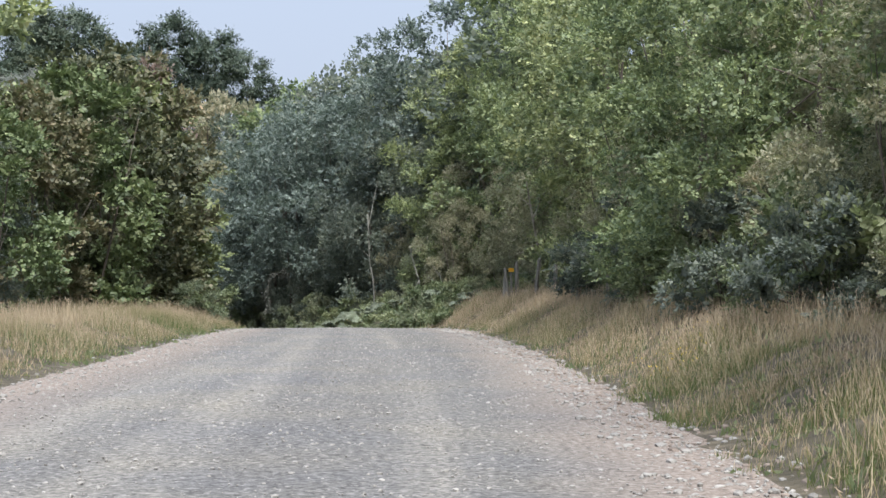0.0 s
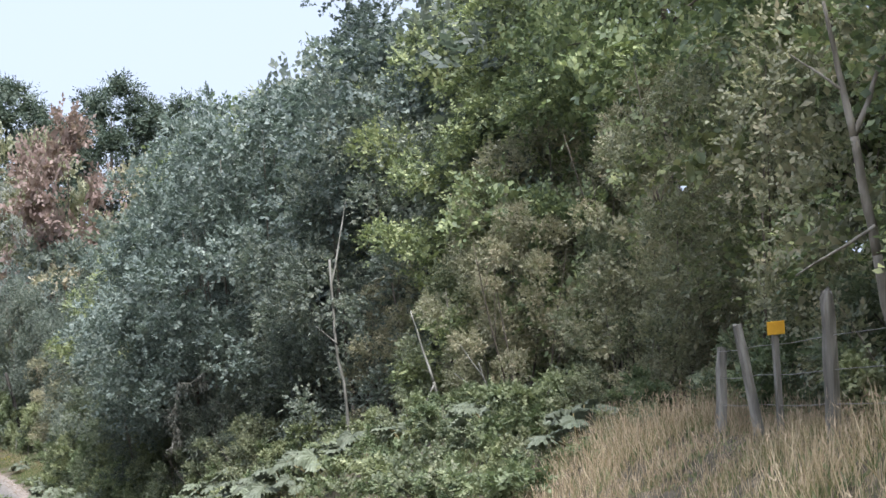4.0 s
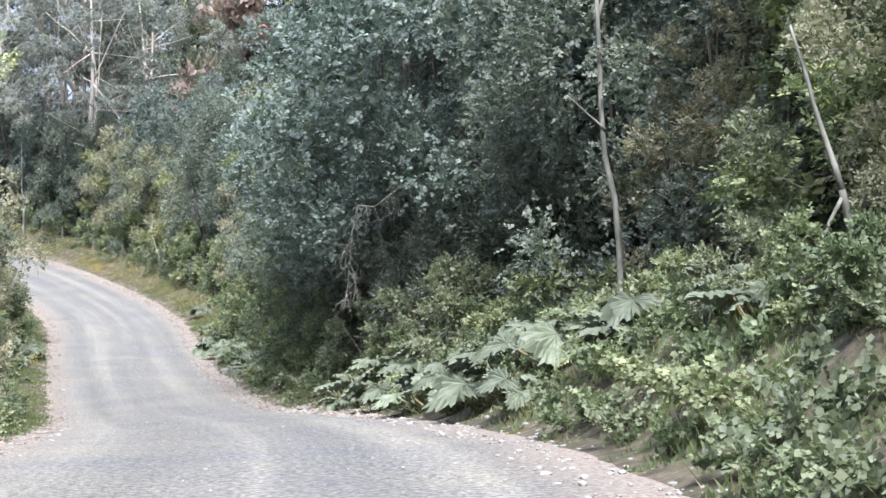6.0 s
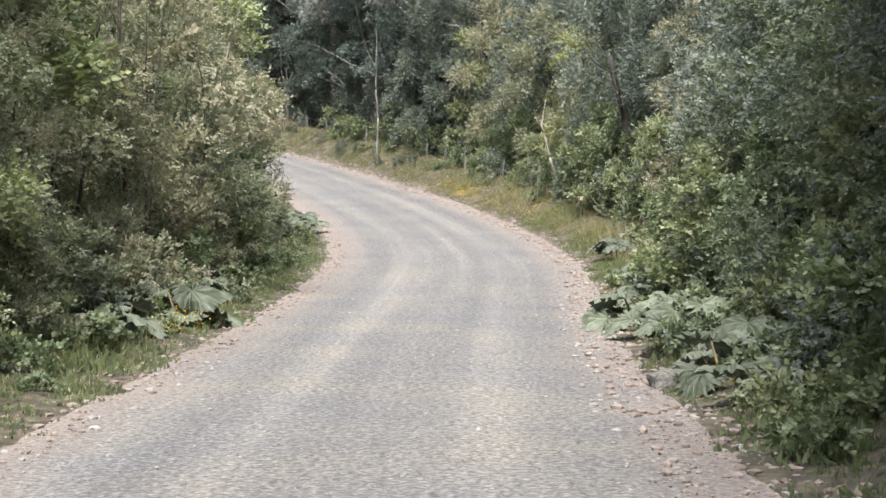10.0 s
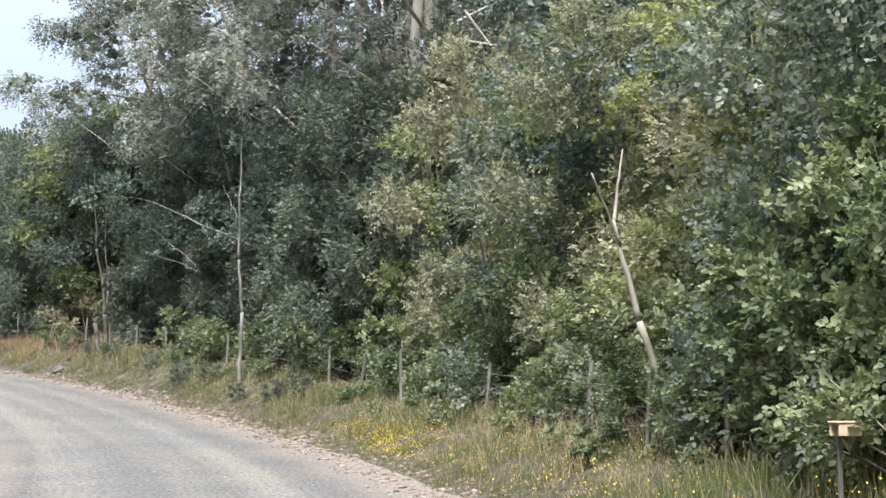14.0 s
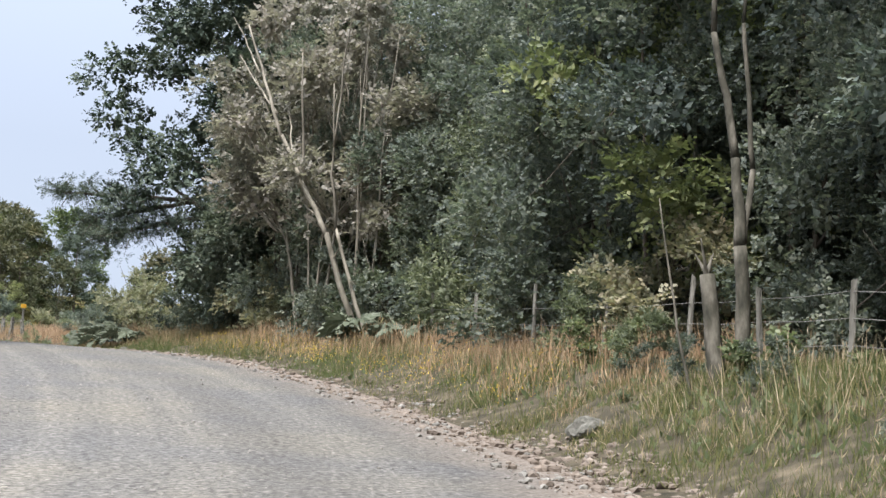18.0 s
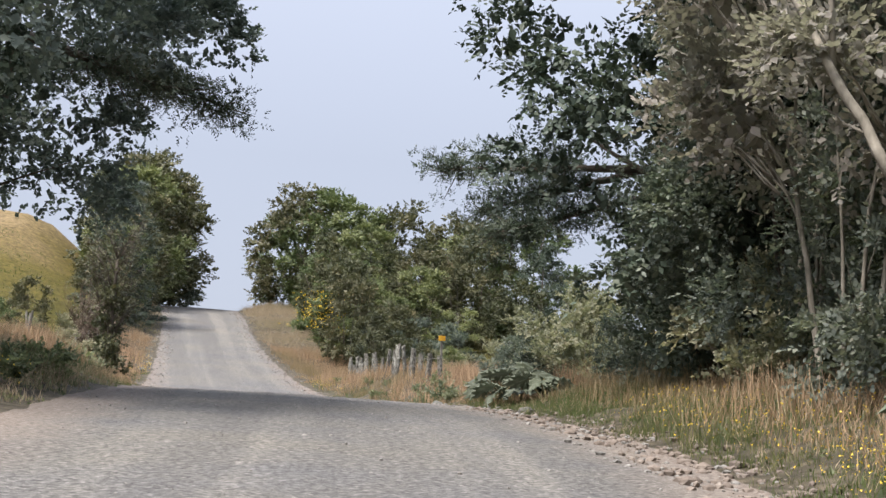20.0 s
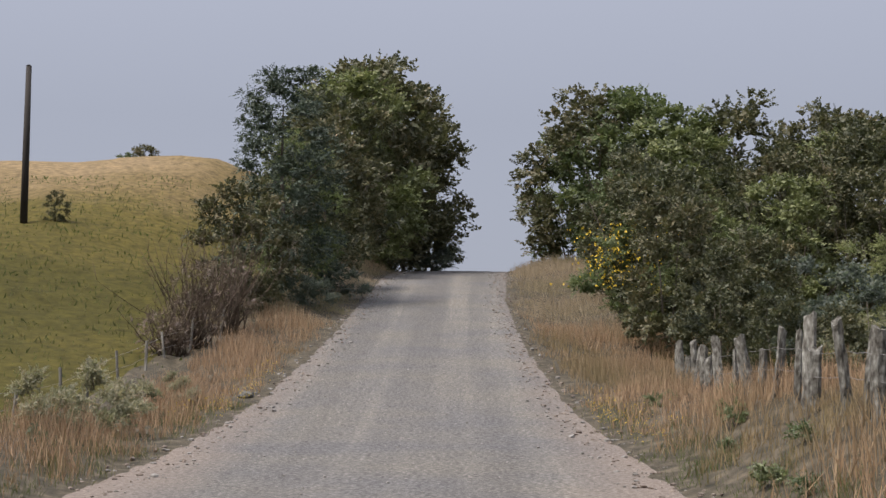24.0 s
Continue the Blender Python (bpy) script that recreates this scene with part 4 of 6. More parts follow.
for k, (st, lat, sc) in enumerate(((264.8, 4.7, 0.40), (266.6, 5.2, 0.48), (268.6, 5.5, 0.46), (267.2, 6.6, 0.55), (270.4, 6.3, 0.5), (272.4, 5.9, 0.42))):
    plant(SHRUB[0], st, lat, 70 * k, sc)
scatter(SHRUB[:1] + HERB[1:2], (202, 226), (4.2, 5.4), 1.1, (0.12, 0.24), 35)
scatter(SHRUB[1:2] + HERB[1:2], (272, 302), (-8.8, -6.4), 1.2, (0.20, 0.42), 37)
scatter(HERB[:1] + HERB[2:], (274, 300), (3.4, 4.7), 1.8, (0.22, 0.4), 38)
retired = BROAD + MYRTLE + OLIVE + GREY + PINE + CYPRESS + GUM + BACK + BRAMBLE + SHRUB + RUSTY + CANOPY + LIME + THICKET + CREST + PALE + HERB + BROOM + FINE
# the far stand of pines
for k, (x, y, top) in enumerate(((-26, 261, 15.0), (-33.7, 259, 20.5), (-40, 262, 24.0), (-46, 257, 26.0), (-56, 266, 23.5), (-62, 262, 27.5), (-68, 260, 27.0), (-74, 266, 26.0), (-18, 268, 11.5), (-10, 276, 10.0))):
    z = -13.0
    ob = copy_thing(PINE[k % 2], pose(x, y, z, 0, 0, 77 * k))
    sc = (top - z) / 27.0
    ob.scale = (sc, sc, sc)
for k, (x, y, top) in enumerate(((-36, 189, 11.0), (-30, 196, 9.0), (-44, 214, 12.0), (-50, 222, 15.0), (-22, 190, 7.5), (-14, 180, 7.5))):
    ob = copy_thing((BACK[2], RUSTY[0])[k == 0], pose(x, y, -12.0, 0, 0, 47 * k))
    sc = (top + 12.0) / TALL[(BACK[2], RUSTY[0])[k == 0].name]
    ob.scale = (sc * 0.7, sc * 0.7, sc)
for k, (x, y, top) in enumerate(((-60, 204, 12), (-66, 206.5, 11.5), (-71, 209, 12), (-54.9, 197.4, 12), (-63, 209.5, 11), (-70, 212.5, 12), (-77, 215, 11), (-52, 207, 13), (-60, 217, 12))):
    stand(GUM[k % 2], x, y, top, 60 * k, 1.15)
# the wood's edge at the start of the drive
for k, (m, x, y, top) in enumerate(((CREST[2], -14.5, 48.5, 1.6), (MYRTLE[2], -16, 52, 1.8), (CREST[0], -15.5, 57, 2.6), (CREST[2], -14.6, 61, 3.4), (CREST[0], -15.2, 66, 4.4), (CREST[0], -14.8, 70.5, 4.4), (CREST[2], -16, 76, 4.2), (MYRTLE[0], -18.5, 45, 2.2), (MYRTLE[2], -19.5, 58, 3.4), (BACK[2], -24, 66, 4.5), (BACK[0], -22, 50, 3.0), (BACK[1], -27, 58, 3.5))):
    stand(m, x, y, top, 61 * k)
# the dark trees that frame the climb
for k, (st, lat, sc) in enumerate(((257.4, 8.6, 1.2), (253.4, 7.6, 1.2), (256.0, 6.8, 1.35), (254.5, 10.8, 1.3), (250, -11, 1.1))):
    plant(CYPRESS[2 if k == 2 else k % 2], st, lat, 50 * k, sc)
for k, (st, lat, sc) in enumerate(((251.5, -7.4, 0.85), (256.5, -8.4, 0.85), (247.0, -8.6, 0.95))):
    plant(FINE[0], st, lat, 70 * k, sc)
for k, (st, lat, sc) in enumerate(((256.5, 8.2, 0.5), (259.5, 8.6, 0.5), (262.5, 9.0, 0.45))):
    plant(CREST[k], st, lat, 45 * k, sc)
# bushes and trees of the climb and its crest
for k, (m, x, y, top) in enumerate((
        (CREST[0], -169.5, 219.2, -1.6), (CYPRESS[0], -173.4, 221.0, 3.2), (LIME[0], -176.5, 222.0, 1.6), (SHRUB[0], -171, 222.0, -4.6), (SHRUB[0], -175, 223.6, -3.8), (CREST[0], -180, 222.5, 1.5),
        (CREST[0], -188.4, 224.3, 4.2), (CREST[1], -193.4, 225.4, 6.2), (CREST[2], -198.4, 226.8, 8.4), (CREST[0], -203.4, 228.5, 10.0), (CREST[1], -207.9, 230.0, 11.2), (CREST[0], -211.9, 232.4, 10.4), (CREST[1], -214.9, 233.8, 7.0), (CREST[2], -214.4, 229.0, 10.5), (SHRUB[0], -208.4, 233.2, 1.6),
        (CREST[2], -208.5, 243.2, 8.0), (CREST[0], -205.5, 243.0, 9.6), (CREST[2], -202.4, 245.0, 9.0), (CREST[2], -199, 246.5, 7.4), (CREST[0], -195.8, 248.8, 7.4), (CREST[1], -191.2, 252.0, 6.3), (CREST[2], -188.0, 250.6, 4.6), (LIME[0], -191.5, 241.2, 2.4), (CREST[2], -187.0, 242.4, 1.6),
        (CREST[0], -184, 246.0, 3.0), (CREST[0], -181.0, 241.0, 0.4), (LIME[0], -176, 238.8, -0.6), (CREST[0], -178, 243.5, 1.6), (CREST[2], -171.5, 237.2, -1.8), (CREST[2], -172.5, 241.0, -0.2), (CREST[0], -167.5, 236.0, -3.4), (SHRUB[0], -164.0, 234.6, -5.2), (SHRUB[2], -161, 234.6, -5.8), (CREST[1], -178.5, 248.0, 3.0), (CREST[2], -177.6, 251.5, 4.2), (CYPRESS[1], -172.6, 250.0, 2.4), (CREST[0], -184.5, 250.5, 4.6),
        (CREST[0], -169.0, 246.5, -0.8), (LIME[0], -164.5, 240.5, -3.2), (CREST[1], -160.0, 251.0, -0.4), (CREST[2], -152.0, 253.0, 0.6), (SHRUB[0], -161, 238.4, -5.2), (SHRUB[1], -156, 238.5, -6.0), (SHRUB[0], -150, 238.5, -6.4), (SHRUB[2], -146, 235.5, -7.2), (SHRUB[1], -153, 234.2, -6.9), (CREST[2], -169.5, 238.2, -2.6), (CREST[0], -174.0, 239.8, -1.0), (CREST[2], -179.0, 239.8, -0.2), (CREST[1], -166.2, 237.2, -3.8), (CREST[0], -184.5, 241.0, 0.9), (CREST[0], -188.5, 244.5, 3.2), (CREST[2], -193.5, 245.0, 5.2), (CREST[1], -197.5, 243.6, 5.0), (CREST[0], -174.5, 244.8, 0.4), (SHRUB[0], -158.5, 235.8, -6.0), (SHRUB[0], -163, 237.5, -4.4), (BACK[0], -146, 260, 1.5), (BACK[1], -165, 262, 2.5), (CREST[0], -140, 254, -1.0))):
    stand(m, x, y, top, 53 * k, 1.1)
plant(BROOM[0], 321.0, 4.9, 0, 1.05)
for k, (st, lat, sc) in enumerate(((264.5, 6.1, 0.75), (267.0, 6.7, 0.95), (270.0, 7.4, 1.0))):
    plant(SHRUB[1], st, lat, 64 * k, sc)
# scrub on the open hillside
for k, (x, y, sc) in enumerate(((-186.4, 212.1, 0.16), (-212, 196, 0.2), (-236, 192, 0.3), (-240, 190, 0.3), (-234, 186, 0.3), (-230, 190, 0.35), (-238, 186, 0.4), (-217.0, 216.2, 0.34), (-219.0, 215.2, 0.3))):
    plant(CREST[k % 3], *beside(x, y), 40 * k, sc, sink=0.2 if k < 2 else 1.9)
plant(CREST[0], 278.5, -9.0, 40, 0.24)
plant(CREST[2], 282.0, -10.2, 140, 0.2)
retire(retired)


# ---- grass, flowers and loose stones ----
def tuft_field(name, spans, per_metre, length, width, material, label, seed, head=0.0, head_material=None, lean=0.25):
    """Standing blades on stretches of the verge: each span is start, end, near and far distance from the gravel, on one side."""
    rng = np.random.default_rng(seed)
    cs, hs = [], []
    for s0, s1, side, d0, d1, thick in spans:
        n = int((s1 - s0) * (d1 - d0) * per_metre * thick)
        s = rng.uniform(s0, s1, n)
        # blades stand in bunches
        s += 0.18 * np.sin(s * 9 + seed) + 0.3 * np.sin(s * 2.3)
        d = d0 + (d1 - d0) * rng.random(n) ** 0.85 + 0.22 * np.sin(s * 1.7) + 0.12 * np.sin(s * 5.1)
        lat = np.where(side > 0, edge_r(s) + d, edge_l(s) - d)
        p = at(s, lat)
        size = rng.uniform(*length, n) * (0.55 + 0.45 * np.clip((d - d0 + 0.1) / 1.2, 0, 1)) * (0.75 + 0.35 * np.sin(s * 0.7 + 2 * np.sin(lat)))
        way = rng.normal(0, lean, (n, 3))
        way[:, 2] = 1
        way /= np.linalg.norm(way, axis=1)[:, None]
        # thin and bare patches
        keep = rng.random(n) < 0.72 + 0.3 * np.sin(s * 1.9 + 3 * np.sin(lat * 2.3)) * np.sin(lat * 3.1 + s * 0.7)
        p, way, size = p[keep], way[keep], size[keep]
        n = len(p)
        cs.append((p + way * size[:, None] * 0.48, way, size, rng.uniform(*width, n)))
    c, way, size, wd = (np.concatenate([x[k] for x in cs]) for k in range(4))
    n = len(c)
    facing = rng.normal(0, 1, (n, 3)) * (1, 1, 0.1)
    link(name, cards(name, c, facing, way, size, wd, material), None, label=label, kind="stuff", category="grass")
    if head:
        k = rng.random(n) < head
        top = c[k] + way[k] * size[k][:, None] * 0.45
        m = int(k.sum())
        link(name + "_heads", cards(name + "_heads", top, facing[k], way[k] + rng.normal(0, 0.3, (m, 3)), rng.uniform(0.06, 0.13, m), rng.uniform(0.007, 0.016, m), head_material or material), None,
             label="nodding seed heads on dry grass", kind="stuff", category="grass")


R, L = 1, -1
tuft_field("dry_grass", [(6, 52, R, 0.25, 3.6, 1.0), (52, 70, R, 0.3, 4.6, 1.2), (150, 192, R, 0.8, 3.4, 0.5), (192, 224, R, 0.9, 3.4, 0.22), (14, 78, L, 0.4, 5.0, 0.8), (222, 262, R, 0.8, 4.2, 0.25), (240, 262, L, 0.3, 3.5, 0.7), (318, 360, R, 0.4, 5.0, 0.7), (316, 360, L, 0.4, 5.0, 0.7)],
           230, (0.22, 0.72), (0.007, 0.015), GRASS_DRY, "tall straw-coloured dry grass on the verge", 1, 0.5, GRASS_HEAD, lean=0.36)
tuft_field("green_grass", [(-4, 26, R, 0.1, 2.0, 1.3), (26, 60, R, 0.15, 1.6, 0.8), (-8, 76, L, 0.15, 2.2, 0.7), (56, 150, R, 0.3, 4.2, 0.6), (76, 172, L, 0.2, 2.8, 0.8), (150, 192, R, 0.2, 3.8, 1.7), (192, 226, R, 0.2, 3.8, 1.8), (222, 262, R, 0.15, 2.6, 1.2), (262, 300, R, 0.2, 1.2, 0.6), (262, 300, L, 0.2, 1.4, 0.7)],
           290, (0.12, 0.50), (0.006, 0.013), GRASS_GREEN, "rough green grass on the verge", 2, 0.10, GRASS_DRY, lean=0.4)
tuft_field("seeding_grass", [(260, 320, R, 0.5, 6.5, 1.0), (262, 276, L, 0.5, 5.5, 1.0), (276, 318, L, 0.5, 3.0, 1.0), (224, 262, R, 1.2, 4.6, 0.8)],
           150, (0.40, 0.80), (0.012, 0.024), GRASS_PINK, "reddish seeding grass on the roadside", 3, 0.35)

tuft_field("leafy_weeds", [(-4, 64, R, 0.1, 2.4, 0.35), (-6, 78, L, 0.1, 2.4, 0.3), (62, 69, R, 0.25, 4.8, 0.4), (69, 84, R, 0.25, 4.8, 1.2), (84, 100, R, 0.2, 4.6, 1.0), (100, 160, R, 0.2, 3.4, 1.1), (78, 175, L, 0.1, 2.6, 1.1), (160, 200, R, 1.2, 4.0, 0.35), (200, 232, R, 0.9, 4.0, 0.9), (232, 262, R, 0.5, 3.0, 0.25), (244, 268, L, 0.3, 2.0, 0.5)],
           110, (0.10, 0.30), (0.04, 0.10), LEAF_BRAMBLE, "low leafy green weeds on the verge", 7, lean=0.9)

tuft_field("pasture_grass", [(272, 352, L, 3.6, 22.0, 1.0), (284, 330, R, 4.6, 14.0, 0.6)], 9, (0.12, 0.32), (0.03, 0.07), GRASS_GREEN, "short tufts of grazed pasture grass", 9, lean=0.7)


def flower_field(name, spans, seed):
    rng = np.random.default_rng(seed)
    ps = []
    for s0, s1, side, d0, d1, n in spans:
        # in patches
        heart = rng.uniform(0, 1, (max(2, n // 45), 2))
        pick = rng.integers(0, len(heart), n)
        s = s0 + (s1 - s0) * heart[pick, 0] + rng.normal(0, 0.55, n)
        d = np.clip(d0 + (d1 - d0) * heart[pick, 1] + rng.normal(0, 0.2, n), 0.1, 5)
        p = at(s, np.where(side > 0, edge_r(s) + d, edge_l(s) - d))
        p[:, 2] += rng.uniform(0.15, 0.5, n)
        ps.append(p)
    p = np.concatenate(ps)
    n = len(p)
    link(name, cards(name, p, rng.normal(0, 0.7, (n, 3)) + (0, 0, 1), rng.normal(0, 1, (n, 3)), rng.uniform(0.016, 0.034, n), rng.uniform(0.014, 0.030, n), FLOWER), None,
         label="small yellow flowers among the grass", kind="stuff", category="flowers")


flower_field("yellow_flowers", [(292, 299, R, 0.1, 0.7, 420), (296, 304, L, 0.1, 0.8, 420), (226, 250, R, 0.4, 2.2, 1500), (166, 188, R, 0.4, 2.0, 1300), (188, 196, R, 0.3, 1.3, 1600), (139, 143, L, 0.4, 1.6, 260), (244, 252, L, 0.5, 2.0, 260), (0, 30, R, 0.6, 2.0, 120), (80, 100, L, 0.3, 1.5, 60)], 5)


def stone_shapes(count, seed):
    """A few rough pebbles: squashed, chipped balls of 20 faces."""
    rng = np.random.default_rng(seed)
    out = []
    for k in range(count):
        bm = bmesh.new()
        bmesh.ops.create_icosphere(bm, subdivisions=1, radius=1.0)
        v = np.array([x.co for x in bm.verts])
        f = [[x.index for x in y.verts] for y in bm.faces]
        bm.free()
        v *= rng.uniform(0.65, 1.2, (len(v), 1))
        v *= (1.0, rng.uniform(0.6, 0.95), rng.uniform(0.4, 0.7))
        out.append((v, np.array(f)))
    return out


def stone_belt(name, spans, seed, label, material):
    rng = np.random.default_rng(seed)
    shapes = stone_shapes(5, seed)
    vs, fs, base = [], [], 0
    for s0, s1, side, d0, d1, n, r0, r1 in spans:
        for _ in range(n):
            s = rng.uniform(s0, s1)
            d = d0 + (d1 - d0) * rng.random()
            lat = edge_r(s) + d if side > 0 else edge_l(s) - d if side < 0 else rng.uniform(edge_l(s), edge_r(s))
            p = at(s, lat)
            r = r0 * (r1 / r0) ** (rng.random() ** 2.2)
            v, f = shapes[rng.integers(5)]
            a = rng.uniform(0, 6.28)
            rot = np.array(((math.cos(a), -math.sin(a), 0), (math.sin(a), math.cos(a), 0), (0, 0, 1)))
            vs.append(v @ rot.T * r + p + (0, 0, r * 0.12))
            fs.append(f + base)
            base += len(v)
    me = bpy.data.meshes.new(name)
    me.from_pydata(np.concatenate(vs).tolist(), [], np.concatenate(fs).tolist())
    link(name, me, material, label=label, kind="stuff", category="stones")


stone_belt("loose_stones", [(4, 262, R, -1.0, 0.5, 5200, 0.018, 0.075), (262, 350, R, -0.8, 0.4, 800, 0.018, 0.08), (-10, 180, L, -0.9, 0.4, 1500, 0.015, 0.07), (262, 350, L, -0.8, 0.4, 800, 0.018, 0.08)],
           4, "loose stones thrown to the edges of the road", STONE)
stone_belt("road_gravel", [(-10, 310, 0, 0, 0, 5000, 0.010, 0.035), (3, 34, 0, 0, 0, 9000, 0.009, 0.034), (34, 70, 0, 0, 0, 3500, 0.011, 0.040), (4, 60, R, -0.9, 0.2, 2400, 0.012, 0.05), (2, 60, L, -0.8, 0.2, 1400, 0.012, 0.045)], 6, "coarse gravel lying on the road", STONE)
stone_belt("earth_clods", [(100, 258, R, -0.7, 0.8, 9000, 0.016, 0.11), (196, 226, R, -0.3, 0.8, 2600, 0.02, 0.12), (84, 180, L, -0.5, 0.7, 3200, 0.015, 0.09), (-10, 60, R, -0.5, 0.5, 1600, 0.015, 0.08), (262, 350, R, -0.5, 0.5, 1500, 0.015, 0.08), (262, 350, L, -0.5, 0.5, 1200, 0.015, 0.08)], 8, "clods of brown earth along the road's edge", CLOD)


# ---- giant rhubarb, ferns, dead wood ----
def gunnera_material(name, a, b):
    m, nt, out = nodes_of(name)
    oi = nt.nodes.new("ShaderNodeObjectInfo")
    col = ramp(nt, noise_of(nt, 5.0, 4.0), [(0.3, a), (0.7, b)])
    hs = nt.nodes.new("ShaderNodeHueSaturation")
    v = nt.nodes.new("ShaderNodeMath")
    v.operation = "MULTIPLY_ADD"
    nt.links.new(oi.outputs["Random"], v.inputs[0])
    v.inputs[1].default_value, v.inputs[2].default_value = 0.5, 0.62
    nt.links.new(v.outputs[0], hs.inputs["Value"])
    nt.links.new(col, hs.inputs["Color"])
    bs = nt.nodes.new("ShaderNodeBsdfPrincipled")
    nt.links.new(hs.outputs["Color"], bs.inputs["Base Color"])
    bs.inputs["Roughness"].default_value = 0.62
    b_ = nt.nodes.new("ShaderNodeBump")
    b_.inputs["Strength"].default_value, b_.inputs["Distance"].default_value = 0.5, 0.02
    nt.links.new(noise_of(nt, 14.0, 3.0), b_.inputs["Height"])
    nt.links.new(b_.outputs["Normal"], bs.inputs["Normal"])
    tr = nt.nodes.new("ShaderNodeBsdfTranslucent")
    nt.links.new(hs.outputs["Color"], tr.inputs["Color"])
    ms = nt.nodes.new("ShaderNodeMixShader")
    ms.inputs["Fac"].default_value = 0.2
    nt.links.new(bs.outputs[0], ms.inputs[1])
    nt.links.new(tr.outputs[0], ms.inputs[2])
    nt.links.new(ms.outputs[0], out.inputs["Surface"])
    return m


RHUBARB = gunnera_material("rhubarb_leaf", (0.090, 0.112, 0.068), (0.178, 0.200, 0.136))
STALK = solid_material("rhubarb_stalk", [(0.3, (0.10, 0.09, 0.04)), (0.7, (0.20, 0.16, 0.08))], 8.0, bump=0.3)


def rhubarb_leaf(seed):
    """A broad puckered leaf with five toothed lobes, one metre across, its stalk at the origin."""
    rng = np.random.default_rng(seed)
    n = 57
    ang = np.linspace(-2.8, 2.8, n)
    # seven lobes with deep cuts between, coarse teeth on their rim
    lobe = 0.30 + 0.20 * np.abs(np.cos(ang * 1.68)) ** 0.7 + 0.05 * np.cos(ang)
    rim = lobe * np.where(np.arange(n) % 2, 0.86, 1.08) * rng.uniform(0.88, 1.12, n)
    pleat = np.where(np.arange(n) % 4 < 2, 0.022, -0.022)
    sag = rng.uniform(0.02, 0.12)
    verts = [(0, 0, 0)]
    for k, (r, rise) in enumerate(((0.35, 0.03), (0.7, 0.08), (1.0, 0.06))):
        for i in range(n):
            rr = rim[i] * r if k == 2 else lobe[i] * r
            fall = sag * r * r * (1 + math.cos(2 * ang[i] + seed)) + (0.05 if k == 2 and lobe[i] < 0.40 else 0)
            verts.append((rr * math.cos(ang[i]) + 0.12 * r, rr * math.sin(ang[i]), rise + pleat[i] * r - fall + rng.normal(0, 0.012)))
    faces = [(0, 1 + i, 2 + i) for i in range(n - 1)]
    for k in range(2):
        o = 1 + k * n
        faces += [(o + i, o + n + i, o + n + i + 1, o + i + 1) for i in range(n - 1)]
    me = bpy.data.meshes.new("leaf")
    me.from_pydata(verts, [], faces)
    me.materials.append(RHUBARB)
    return me


RHUBARB_LEAVES = [rhubarb_leaf(k) for k in range(4)]


def build_rhubarb(seed, leaves=9):
    rng = np.random.default_rng(seed)
    root = tagged(new("giant_rhubarb"), "giant rhubarb with broad ragged grey-green leaves", "plant", "giant rhubarb along the verge")
    for k in range(leaves):
        a = k * 2.4 + rng.uniform(-0.3, 0.3)
        reach = rng.uniform(0.25, 0.95)
        tip = np.array((reach * math.cos(a), reach * math.sin(a), rng.uniform(0.28, 0.85) * (1.15 - reach * 0.5)))
        link("stalk", tubes("stalk", [(wander(rng, (0, 0, -0.15), tip, 0.06, 6), np.linspace(0.035, 0.02, 6))], STALK, 5), None, root)
        ob = new("leaf", RHUBARB_LEAVES[k % 4])
        ob.parent = root
        size = rng.uniform(0.7, 1.25)
        ob.matrix_local = Matrix.Translation(tip) @ pose(0, 0, 0, 0, 0, math.degrees(a)) @ pose(0, 0, 0, rng.uniform(-18, 18), rng.uniform(0, 42), rng.uniform(-25, 25)) @ Matrix.Diagonal((size, size, size, 1))
    return root


RHUBARB_PLANTS = [build_rhubarb(200 + k, (7, 8, 6)[k]) for k in range(3)]
spots = [(70.5, 4.6, 0.7), (72.6, 5.2, 0.6), (76.5, 5.6, 0.7), (78.2, 4.9, 0.85), (79.6, 5.3, 0.9), (81.5, 6.0, 0.7), (84.0, 5.4, 0.75), (86.2, 4.7, 0.7), (88.5, 5.2, 0.8), (90.6, 4.5, 0.85), (92.4, 3.2, 0.8),
         (93.8, 4.1, 1.1), (95.2, 3.5, 1.0), (97.1, 3.3, 1.05), (96.0, 4.3, 0.95), (99.6, 3.1, 1.0), (100.8, 3.5, 0.9), (103.8, 2.9, 0.9), (105.6, 4.7, 0.95), (106.6, 3.9, 1.1), (107.6, 3.1, 0.95), (109.4, 3.0, 0.7),
         (131, 3.4, 0.7), (133, 3.2, 0.8), (134.5, 3.8, 0.8), (137, 3.1, 0.75), (139.5, 3.3, 0.9), (142, 2.9, 0.85), (143.6, 3.4, 0.9), (145, 3.6, 0.8), (148, 3.6, 0.7), (153, 3.7, 0.55), (160, 4.2, 0.8), (161.5, 4.6, 0.7),
         (138, -6.4, 0.8), (140.5, -6.6, 0.9), (142.5, -5.9, 0.9), (144, -6.8, 0.9), (147, -6.4, 0.7), (150, -7, 0.7), (174.6, -5.4, 0.75), (176, -5.8, 0.9), (177.4, -5.5, 0.8), (172, -6.4, 0.7), (120, -6.4, 0.6), (112, -6.6, 0.6),
         (238.6, 5.8, 0.9), (240, 5.2, 1.0), (241.2, 5.7, 1.0), (242.6, 6.0, 0.8), (259.6, 4.2, 0.8), (261, 3.9, 0.9), (262.5, 4.4, 1.0), (264, 4.0, 0.9), (265.2, 4.9, 0.9), (266.5, 4.3, 0.7)]
